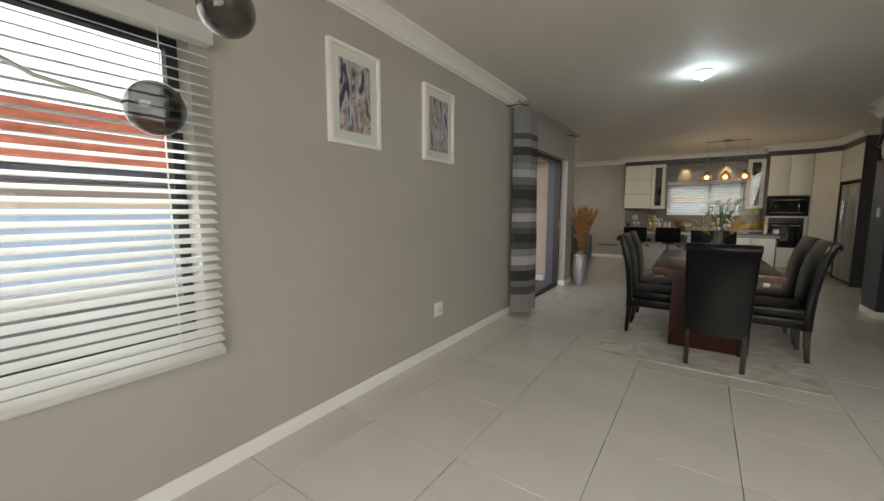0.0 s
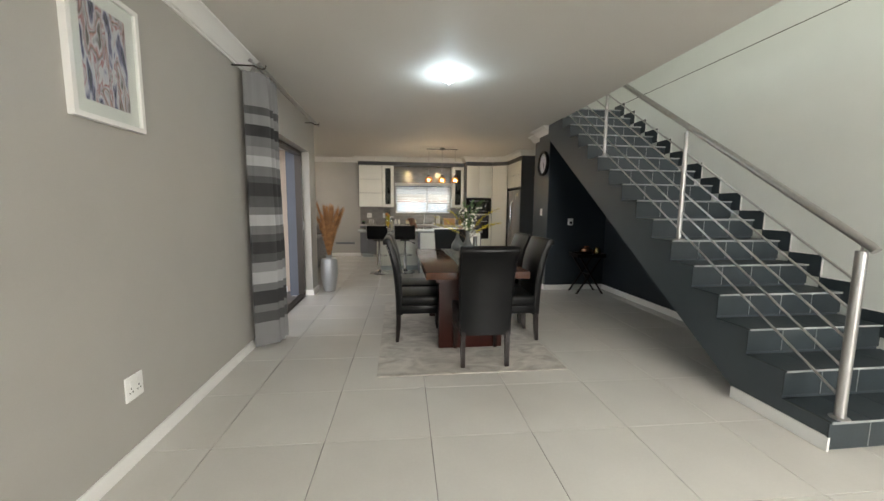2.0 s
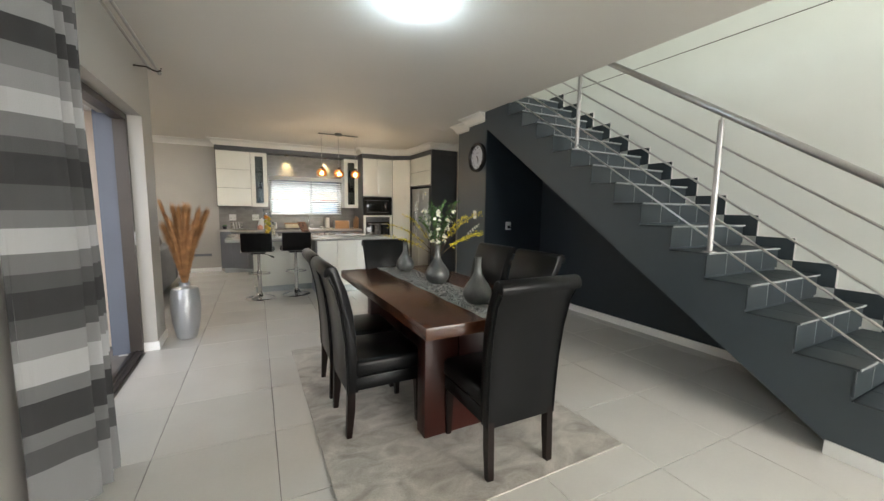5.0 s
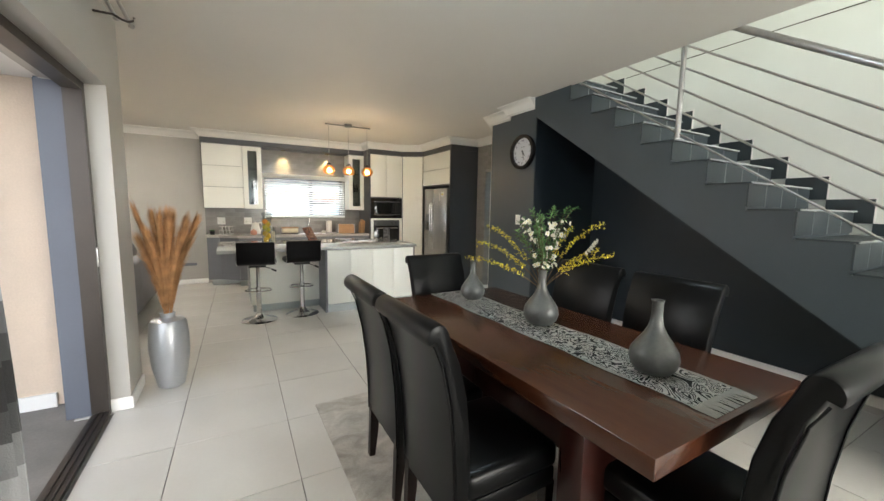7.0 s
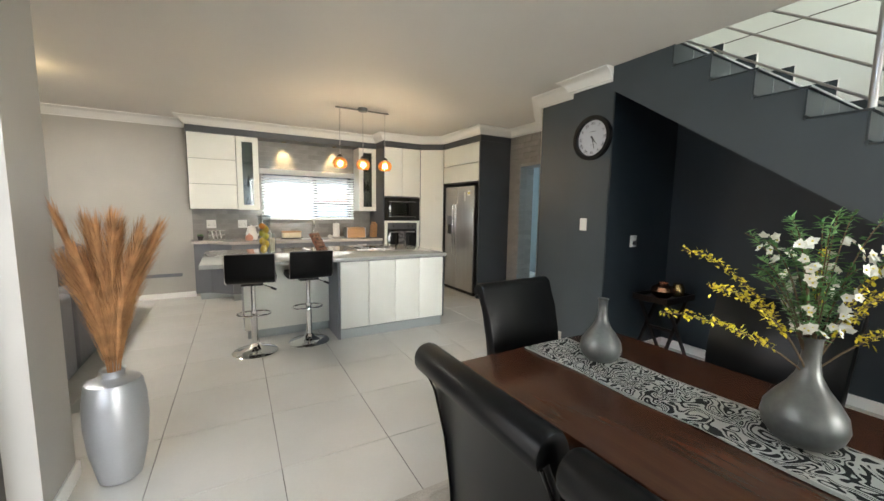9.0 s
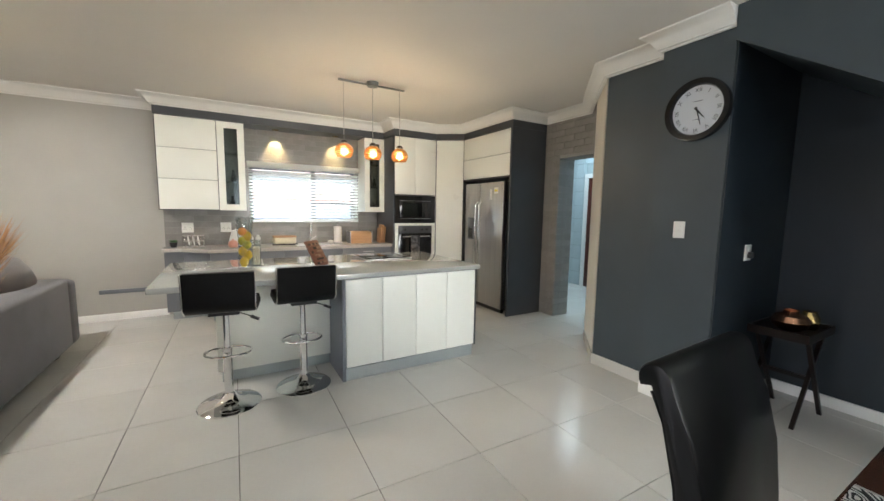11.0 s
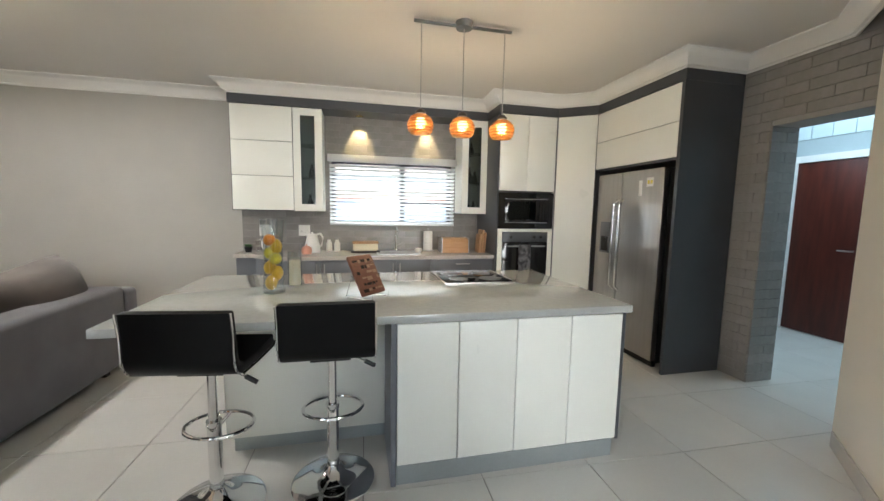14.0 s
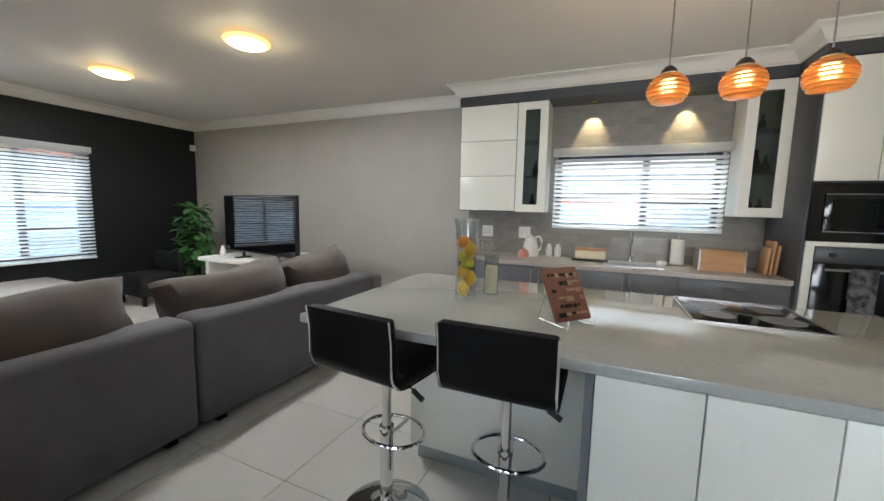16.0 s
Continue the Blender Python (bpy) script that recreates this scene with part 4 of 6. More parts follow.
def socket(place, rz, label, double=True, holes=True, size=(0.125, 0.125)):
    s = thing("wall_socket" if holes else "light_switch", place, label, "socket" if holes else "switch", rz=rz)
    w, h = size[0] / 2, size[1] / 2
    part("plate", B((-w, w, -0.009, 0.0, -h, h), bevel=0.003), M_WHITE_PL, s)
    if holes:
        for sx in ((-0.028, 0.028) if double else (0.0,)):
            for dx, dz in ((0, 0.012), (-0.011, -0.008), (0.011, -0.008)):
                part("hole", B((sx + dx - 0.0035, sx + dx + 0.0035, -0.0105, -0.009, dz - 0.0035 - 0.012, dz + 0.0035 - 0.012)), M_BLACK_M, s)
            part("rocker", B((sx - 0.008, sx + 0.008, -0.013, -0.009, 0.022, 0.042), bevel=0.0015), M_WHITE_PL, s)
    else:
        for k in range(2):
            part("rocker", B((-0.012, 0.012, -0.0125, -0.009, -0.03 + 0.035 * k, -0.003 + 0.035 * k), bevel=0.002), M_WHITE_PL, s)
    return s


socket((XL, 2.71, 0.395), 90, "white double wall socket low on the grey wall")
socket((2.09, 6.74, 1.26), -90, "white double light switch on the charcoal wall", holes=False, size=(0.075, 0.115))
pl = socket((2.48, 6.4865, 1.11), 0, "white wall socket with a black plug in it", False, True, (0.09, 0.11))
part("plug", lathe(bmesh.new(), [(0.0, -0.022), (0.02, -0.02), (0.022, 0.0), (0.018, 0.02), (0.0, 0.022)], 16, (0.0, -0.026, -0.015)), M_BLACK_M, pl)

# curtain on its rod
bm = bmesh.new()
n, m = 150, 26
pts = []
for i in range(n + 1):
    f = i / n
    y = 4.19 + 0.39 * f
    # one broad fold from the wall, then five narrow ones
    turn = f / 0.34 if f < 0.34 else 1 + (f - 0.34) / 0.66 * 9
    x = -1.49 - 0.098 * math.cos(turn * math.pi) + 0.015 * math.sin(f * 17)
    pts.append((x, y))
grid = []
for i, (x, y) in enumerate(pts):
    col = []
    for j in range(m + 1):
        z = 0.035 + 2.425 * j / m
        k = 1.0 if i < 12 else 0.62 + 0.38 * (1 - j / m) ** 0.7
        sway = 0.0 if i < 6 else 1.0
        col.append(bm.verts.new((-1.49 + (x + 1.49) * k + sway * 0.012 * noise.noise((i * 0.05, z * 1.5, 1)), y + sway * 0.012 * noise.noise((i * 0.05, z * 1.1, 9)), z)))
    grid.append(col)
for i in range(n):
    for j in range(m):
        bm.faces.new((grid[i][j], grid[i + 1][j], grid[i + 1][j + 1], grid[i][j + 1]))
solid("curtain", bm, M_CURTAIN, "floor-length grey, white and black striped curtain drawn aside", "curtain")
cr = thing("curtain_rod", (0, 0, 0), "double brushed steel curtain rod with scroll brackets", "curtain rod")
for x, z in ((-1.47, 2.49), (-1.40, 2.46)):
    part("rod", tube(bmesh.new(), [(x, 4.06, z), (x, 6.34, z)], 0.010, 10), M_STEEL, cr)
    for y in (4.06, 6.34):
        bm = bmesh.new()
        blob(bm, (x, y, z), 0.017, 2, 2)
        part("finial", bm, M_STEEL, cr)
for y in (4.12, 6.24):
    part("bracket", tube(bmesh.new(), [(-1.557 if y > 5 else XL, y, 2.47), (-1.50, y, 2.47), (-1.47, y, 2.472), (-1.43, y, 2.452), (-1.40, y, 2.445), (-1.375, y, 2.455), (-1.37, y, 2.475)], 0.007, 8), M_FRAME, cr)

# clock
ck = thing("wall_clock", (2.088, 6.68, 2.045), "round black-rimmed wall clock with roman numerals", "clock")
def ring(bm, r0, r1, x0, x1, n=56):
    prof = [(r0, x0), (r1, x0), (r1 + 0.004, (x0 + x1) / 2), (r1, x1), (r0 + 0.008, x1), (r0, x0 * 0.4 + x1 * 0.6)]
    rings = [[bm.verts.new((-z, r * math.cos(2 * math.pi * i / n), r * math.sin(2 * math.pi * i / n))) for i in range(n)] for r, z in prof]
    k = len(prof)
    for a in range(k):
        for i in range(n):
            bm.faces.new((rings[a][i], rings[a][(i + 1) % n], rings[(a + 1) % k][(i + 1) % n], rings[(a + 1) % k][i]))
    bmesh.ops.recalc_face_normals(bm, faces=bm.faces[:])
    return bm
part("rim", ring(bmesh.new(), 0.155, 0.195, 0.0, 0.045), M_BLACK, ck)
bm = bmesh.new()
cvs = [bm.verts.new((-0.018, 0.158 * math.cos(2 * math.pi * i / 48), 0.158 * math.sin(2 * math.pi * i / 48))) for i in range(48)]
bm.faces.new(cvs)
bmesh.ops.recalc_face_normals(bm, faces=bm.faces[:])
part("dial", bm, mat("dial_paper", (0.58, 0.60, 0.64), 0.5, var=0.02, bump=0.0), ck)


def text(name, body, size, m, material, parent, spread=0.0005):
    cu = bpy.data.curves.new(name, "FONT")
    cu.body, cu.size, cu.align_x, cu.align_y, cu.extrude = body, size, "CENTER", "CENTER", spread
    tmp = bpy.data.objects.new(name, cu)
    scene.collection.objects.link(tmp)
    bpy.context.view_layer.update()
    me = bpy.data.meshes.new_from_object(tmp.evaluated_get(bpy.context.evaluated_depsgraph_get()))
    bpy.data.objects.remove(tmp)
    me.materials.clear()
    me.materials.append(material)
    ob = new(name, me)
    ob.parent = parent
    ob.matrix_basis = m
    return ob


for i, num in enumerate(("XII", "I", "II", "III", "IIII", "V", "VI", "VII", "VIII", "IX", "X", "XI")):
    a = radians(30 * i)
    text("numeral", num, 0.036, Matrix.Translation((-0.0195, -0.127 * math.sin(a), 0.127 * math.cos(a))) @ pose(0, 0, 0, 90, 0, -90) @ pose(0, 0, 0, 0, 0, -30 * i), M_NUMERAL, ck)
for ang, ln, w in ((140, 0.075, 0.007), (165, 0.10, 0.005)):
    a = radians(ang)
    part("clock_hand", tube(bmesh.new(), [(-0.022, 0.02 * math.sin(a), -0.02 * math.cos(a)), (-0.022, -ln * math.sin(a), ln * math.cos(a))], w, 6, 0.002), M_BLACK_M, ck)
part("face_line", B((-0.0195, -0.0185, -0.03, 0.03, 0.055, 0.060)), M_CAB_MID, ck)
part("face_line", B((-0.0195, -0.0185, -0.022, 0.022, -0.062, -0.058)), M_CAB_MID, ck)

# side table in the niche
sd = thing("side_table", (2.68, 6.27, 0.0), "small dark wooden folding tray table with crossed legs", "table")
part("tray", B((-0.23, 0.23, -0.16, 0.16, 0.575, 0.595), (-0.23, 0.23, -0.16, -0.148, 0.595, 0.63), (-0.23, 0.23, 0.148, 0.16, 0.595, 0.63), (-0.23, -0.218, -0.148, 0.148, 0.595, 0.63), (0.218, 0.23, -0.148, 0.148, 0.595, 0.63)), M_LEG, sd)
for y in (-0.13, 0.13):
    for s in (-1, 1):
        bm = bmesh.new()
        prism(bm, [(s * 0.19, 0.575), (s * 0.165, 0.575), (-s * 0.215, 0.0), (-s * 0.19, 0.0)], "y", y - 0.012 + 0.013 * s, y + 0.012 + 0.013 * s)
        part("leg", bm, M_LEG, sd)
part("crossbar", B((-0.012, 0.012, -0.12, 0.12, 0.28, 0.305)), M_LEG, sd)
bm = bmesh.new()
lathe(bm, [(0.0, 0.0), (0.05, 0.0), (0.092, 0.03), (0.104, 0.066), (0.086, 0.102), (0.048, 0.12), (0.038, 0.135), (0.044, 0.142), (0.036, 0.14), (0.034, 0.12)], 32)
solid("copper_pot", bm, M_COPPER, "round copper pot on the tray table", "pot", "", (2.66, 6.27, 0.5955))
bm = bmesh.new()
lathe(bm, [(0.0, 0.0), (0.042, 0.0), (0.055, 0.024), (0.055, 0.082), (0.042, 0.106), (0.036, 0.118), (0.041, 0.124), (0.0, 0.124)], 28)
solid("brass_jar", bm, M_BRASS, "small brass jar on the tray table", "jar", "", (2.82, 6.22, 0.5955))

# tall floor vase with pampas
bm = bmesh.new()
lathe(bm, [(0.0, 0.0), (0.075, 0.0), (0.088, 0.01), (0.118, 0.16), (0.130, 0.30), (0.127, 0.42), (0.117, 0.495), (0.108, 0.515), (0.060, 0.522), (0.046, 0.535), (0.046, 0.56), (0.054, 0.572), (0.044, 0.566), (0.038, 0.535)], 44)
solid("floor_vase", bm, M_SILVER, "tall silver-painted floor vase beside the pier", "vase", "", (-1.362, 6.68, 0.0))
pm = thing("pampas_grass", (-1.362, 6.68, 0.53), "bunch of dried ginger-brown pampas plumes in the floor vase", "dried grass")
random.seed(21)
# tip of each plume from the neck, and the fullness of its head
PLUMES = [(-0.165, -0.02, 0.86, 0.030)]
for k in range(13):
    a, r = 2 * math.pi * k / 13 + random.uniform(-0.2, 0.2), random.uniform(0.10, 0.22)
    PLUMES.append((max(-0.15, 0.05 + r * math.cos(a)), r * math.sin(a), random.uniform(0.60, 0.82) - 0.3 * max(0.0, r - 0.16), random.uniform(0.046, 0.066)))
for tx, ty, tz, full in PLUMES:
    tip = Vector((tx, ty, tz))
    base = Vector((0.10 * tx, 0.10 * ty, 0.0))
    bow = Vector((-0.18 * tx, -0.18 * ty, 0.0))
    def along(f):
        return base.lerp(tip, f) + bow * math.sin(f * math.pi)
    bm = bmesh.new()
    tube(bm, [along(i / 7) for i in range(8)], 0.003, 5, 0.0012)
    for i in range(900):
        f = 0.06 + 0.84 * random.random() ** 0.9
        p = along(f)
        ax = (along(min(1.0, f + 0.04)) - along(f - 0.04)).normalized()
        spread = full * (0.35 + 0.9 * math.sin(min(1.0, f * 0.95) * 2.9))
        o = Vector((random.gauss(0, 1), random.gauss(0, 1), random.gauss(0, 0.2))) * spread * 0.42
        o -= ax * o.dot(ax)
        ln = random.uniform(0.12, 0.24) * (1.15 - 0.62 * f)
        mid = p + o * 0.55 + ax * ln * 0.45
        q = p + o * 0.95 + ax * ln
        q.x = max(q.x, -0.178)
        s = o.cross(ax).normalized() * 0.0013 if o.length > 1e-6 else Vector((0.002, 0, 0))
        v = [bm.verts.new(p + o * 0.15), bm.verts.new(mid - s), bm.verts.new(q), bm.verts.new(mid + s)]
        bm.faces.new(v)
    part("plume", bm, M_PAMPAS, pm)

# glass globe lamp hanging at the dining window
gl = thing("globe_chandelier", (-1.02, 0.02, 0.0), "chandelier with smoky glass globes on thin metal arms", "lamp")
part("stem", tube(bmesh.new(), [(0, 0, CEIL), (0, 0, 1.66)], 0.008, 8), M_STEEL, gl)
part("canopy", lathe(bmesh.new(), [(0.0, -0.03), (0.06, -0.025), (0.065, 0.0)], 24, (0, 0, CEIL)), M_STEEL, gl)
for gx, gy, gz in ((0.17, 0.36, 1.515), (0.30, 0.47, 1.745), (-0.22, -0.30, 1.55), (0.25, -0.35, 1.62)):
    arm = part("arm", tube(bmesh.new(), [(0, 0, 1.67), (gx * 0.5, gy * 0.5, gz + 0.04), (gx * 0.86, gy * 0.86, gz + 0.005)], 0.005, 8), M_STEEL, gl)
    bm = bmesh.new()
    res = bmesh.ops.create_uvsphere(bm, u_segments=28, v_segments=18, radius=0.062)
    bmesh.ops.translate(bm, verts=bm.verts[:], vec=(gx, gy, gz))
    part("globe", bm, M_GLASS_GLOBE, arm, "smoky glass globe")


# ---- kitchen ----
def door_front(name, bm, parent, material=M_WHITE_GLOSS, label=""):
    return part(name, bm, material, parent, label)


BK = YN - 0.012
uc = thing("wall_cabinet", (0, 0, 0), "white gloss wall cabinet with three lift-up flaps in a charcoal carcass", "cabinet")
part("body", B((-1.295, -0.69, 10.735, BK, 1.325, 2.405)), M_CAB_GREY, uc)
for z0, z1 in ((1.333, 1.685), (1.690, 2.042), (2.047, 2.40)):
    door_front("flap", B((-1.285, -0.693, 10.715, 10.733, z0, z1), bevel=0.002), uc)


def glass_cabinet(x0, x1, label):
    g = thing("glass_cabinet", (0, 0, 0), label, "cabinet", "glass-fronted wall cabinets")
    z0, z1, y = 1.325, 2.40, 10.735
    part("body", B((x0, x0 + 0.018, y, BK, z0, z1), (x1 - 0.018, x1, y, BK, z0, z1), (x0 + 0.018, x1 - 0.018, y, BK, z0, z0 + 0.018), (x0 + 0.018, x1 - 0.018, y, BK, z1 - 0.018, z1), (x0 + 0.018, x1 - 0.018, BK - 0.012, BK, z0 + 0.018, z1 - 0.018)), M_WHITE_GLOSS, g)
    d = part("door", B((x0, x0 + 0.075, y - 0.02, y - 0.002, z0, z1), (x1 - 0.075, x1, y - 0.02, y - 0.002, z0, z1), (x0 + 0.075, x1 - 0.075, y - 0.02, y - 0.002, z0, z0 + 0.075), (x0 + 0.075, x1 - 0.075, y - 0.02, y - 0.002, z1 - 0.075, z1)), M_WHITE_GLOSS, g)
    part("pane", B((x0 + 0.075, x1 - 0.075, y - 0.013, y - 0.009, z0 + 0.075, z1 - 0.075)), M_GLASS_DARK, d)
    for z in (1.68, 2.03):
        part("shelf", B((x0 + 0.02, x1 - 0.02, y + 0.02, BK - 0.014, z, z + 0.008)), M_GLASS, g)
    return g


glass_cabinet(-0.685, -0.392, "narrow white wall cabinet with a smoked glass door")
glass_cabinet(1.165, 1.468, "narrow white wall cabinet with a smoked glass door and glassware")
for x, z, k in ((1.28, 1.345, 1.0), (1.36, 1.345, 0.8), (1.30, 1.69, 1.2), (1.37, 1.69, 0.9), (-0.54, 1.345, 1.0), (-0.52, 1.69, 0.9), (1.32, 2.04, 0.8)):
    bm = bmesh.new()
    lathe(bm, [(0.0, 0.0), (0.035, 0.0), (0.038, 0.01), (0.032, 0.08), (0.014, 0.12), (0.013, 0.16), (0.018, 0.165)], 18)
    solid("glass_bottle", bm, M_PEWTER, "small dark glass decanter behind the cabinet door", "bottle", "glassware in the cabinets", (x, 10.88, z)).scale = (k, k, k)

structure("bulkhead", B((-1.30, 1.46, 10.705, BK, 2.408, CEIL), (1.46, 2.15, 10.325, BK, 2.41, CEIL), (2.485, 3.06, 9.0, 10.09, 2.41, CEIL)), M_CAB_GREY, "charcoal bulkhead above the cabinets", "bulkhead")
bm = bmesh.new()
prism(bm, [(2.152, 10.325), (2.483, 10.085), (2.483, BK), (2.152, BK)], "z", 2.41, CEIL)
structure("bulkhead_corner", bm, M_CAB_GREY, "charcoal bulkhead across the corner", "bulkhead")
for lx in (0.0, 0.80):
    dl = thing("downlight", (lx, 10.935, 2.408), "small lit recessed downlight in the bulkhead", "lamp", "downlights over the sink")
    part("ring", lathe(bmesh.new(), [(0.028, 0.0), (0.042, 0.0), (0.042, -0.006), (0.028, -0.010)], 24), M_BRASS, dl)
    part("lens", lathe(bmesh.new(), [(0.0, -0.004), (0.028, -0.004)], 24), M_BULB, dl)

tower = thing("oven_tower", (0, 0, 0), "tall white gloss cabinet housing microwave and oven", "cabinet")
part("side", B((1.468, 1.482, 10.35, BK, 0.0, 2.405)), M_CAB_GREY, tower)
part("side", B((2.135, 2.15, 10.35, BK, 0.0, 2.405)), M_WHITE_GLOSS, tower)
part("shelf", B((1.482, 2.135, 10.36, BK, 1.575, 1.59), (1.482, 2.135, 10.36, BK, 1.145, 1.17), (1.482, 2.135, 10.36, BK, 0.50, 0.52), (1.482, 2.135, BK - 0.012, BK, 0.0, 2.405)), M_CAB_GREY, tower)
for x0, x1 in ((1.484, 1.806), (1.811, 2.133)):
    door_front("door", B((x0, x1, 10.332, 10.35, 1.588, 2.40), bevel=0.002), tower)
door_front("frame", B((1.484, 2.133, 10.332, 10.35, 1.135, 1.168), (1.484, 1.535, 10.332, 10.35, 0.52, 1.135), (2.085, 2.133, 10.332, 10.35, 0.52, 1.135), bevel=0.002), tower)
door_front("drawer", B((1.484, 2.133, 10.332, 10.35, 0.11, 0.515), bevel=0.002), tower)
part("kickboard", B((1.484, 2.133, 10.40, 10.415, 0.0, 0.105)), M_KICK, tower)
mw = thing("microwave", (1.81, 10.35, 1.1705), "black built-in microwave oven", "microwave")
part("body", B((-0.322, 0.322, -0.005, 0.45, 0.0, 0.395)), M_BLACK_M, mw)
part("trim", B((-0.325, 0.325, -0.022, -0.005, 0.003, 0.06), (-0.325, 0.325, -0.022, -0.005, 0.335, 0.398), (-0.325, -0.26, -0.022, -0.005, 0.06, 0.335), (0.26, 0.325, -0.022, -0.005, 0.06, 0.335)), M_BLACK, mw)
dr = part("door", B((-0.255, 0.15, -0.030, -0.006, 0.065, 0.33), bevel=0.003), M_BLACK, mw)
part("window", B((-0.215, 0.11, -0.032, -0.030, 0.10, 0.295)), M_GLASS_DARK, dr)
part("control_panel", B((0.155, 0.255, -0.030, -0.006, 0.065, 0.33), bevel=0.003), M_BLACK, mw)
part("edge_line", B((-0.255, 0.255, -0.0315, -0.030, 0.066, 0.071), (-0.255, 0.255, -0.0315, -0.030, 0.324, 0.329)), M_STEEL, mw)
ov = thing("oven", (1.81, 10.35, 0.522), "black and steel built-in oven with a towel on its handle", "oven")
part("body", B((-0.27, 0.27, 0.0, 0.5, 0.0, 0.60)), M_BLACK_M, ov)
part("control_panel", B((-0.272, 0.272, -0.022, 0.0, 0.50, 0.61), bevel=0.002), M_CAB_GREY, ov)
for x in (-0.18, 0.18, 0.10):
    part("knob", tube(bmesh.new(), [(x, -0.022, 0.555), (x, -0.045, 0.555)], 0.017, 16), M_BLACK_M, ov)
part("door", B((-0.272, 0.272, -0.024, 0.0, 0.02, 0.495), bevel=0.003), M_BLACK, ov)
part("handle", tube(bmesh.new(), [(-0.22, -0.06, 0.455), (0.22, -0.06, 0.455)], 0.009, 10), M_STEEL, ov)
for x in (-0.2, 0.2):
    part("handle_bracket", tube(bmesh.new(), [(x, -0.024, 0.455), (x, -0.058, 0.455)], 0.006, 8), M_STEEL, ov)
M_TOWEL = mat("grey_patterned_towel", (0.03, 0.03, 0.035), 0.9, col2=(0.16, 0.16, 0.17), scale=22, sharp=0.5, bump=0.2)
solid("tea_towel", B((1.72, 1.86, 10.278, 10.283, 0.66, 0.99), (1.72, 1.86, 10.297, 10.302, 0.78, 0.99), (1.72, 1.86, 10.278, 10.302, 0.988, 0.993)), M_TOWEL, "grey patterned tea towel hung over the oven handle", "towel")

bm = bmesh.new()
prism(bm, [(2.152, 10.345), (2.483, 10.105), (2.52, 10.155), (2.52, BK), (2.152, BK)], "z", 0.10, 2.405)
pan = thing("corner_pantry", (0, 0, 0), "tall white gloss corner cupboard", "cabinet")
part("body", bm, M_CAB_MID, pan)
bm = bmesh.new()
prism(bm, [(2.155, 10.328), (2.480, 10.092), (2.4905, 10.1065), (2.1655, 10.3425)], "z", 0.105, 2.40)
part("door", bm, M_WHITE_GLOSS, pan)
part("kickboard", B((2.30, 2.52, 10.33, 10.345, 0.0, 0.10)), M_KICK, pan)

# fridge bay
fb = thing("fridge_housing", (0, 0, 0), "charcoal fridge housing with white gloss flaps above", "cabinet")
part("side_panel", B((2.482, 3.058, 9.0, 9.03, 0.0, 2.409)), M_CAB_GREY, fb)
part("top_box", B((2.502, 3.058, 9.03, 10.09, 1.80, 2.408)), M_CAB_GREY, fb)
part("side_panel", B((2.502, 3.058, 10.09, 10.105, 0.0, 2.408)), M_CAB_GREY, fb)
for z0, z1 in ((1.822, 2.098), (2.104, 2.40)):
    door_front("flap", B((2.484, 2.501, 9.034, 10.086, z0, z1), bevel=0.002), fb)
fr = thing("fridge", (2.50, 9.60, 0.0), "stainless steel side-by-side fridge with water dispenser", "fridge")
part("body", B((0.06, 0.53, -0.445, 0.445, 0.03, 1.755), bevel=0.004), M_BLACK_M, fr)
da = part("door", B((0.0, 0.057, -0.443, 0.072, 0.05, 1.755), bevel=0.012), M_STEEL, fr)
db = part("door", B((0.0, 0.057, 0.078, 0.443, 0.05, 1.755), bevel=0.012), M_STEEL, fr)
for y, dd in ((0.035, da), (0.115, db)):
    part("handle", tube(bmesh.new(), [(-0.002, y, 0.60), (-0.045, y, 0.64), (-0.048, y, 1.05), (-0.045, y, 1.45), (-0.002, y, 1.49)], 0.011, 10), M_CHROME, dd)
part("dispenser", B((-0.006, 0.004, 0.20, 0.36, 0.95, 1.27), bevel=0.003), M_CAB_MID, db)
part("dispenser_recess", B((-0.0075, -0.006, 0.225, 0.335, 0.97, 1.12)), M_BLACK, db)
part("grille", B((0.02, 0.06, -0.44, 0.44, 0.0, 0.048)), M_BLACK_M, fr)
part("label", B((-0.0015, 0.0, -0.33, -0.25, 1.60, 1.68)), M_WHITE_PL, da, "small white paper label")
part("magnet", B((-0.004, 0.0, -0.20, -0.16, 1.52, 1.66), bevel=0.001), M_WHITE_PL, da)
part("label", B((-0.0022, -0.0015, -0.32, -0.295, 1.625, 1.655), (-0.0022, -0.0015, -0.285, -0.26, 1.625, 1.655)), M_PETAL_Y, da)

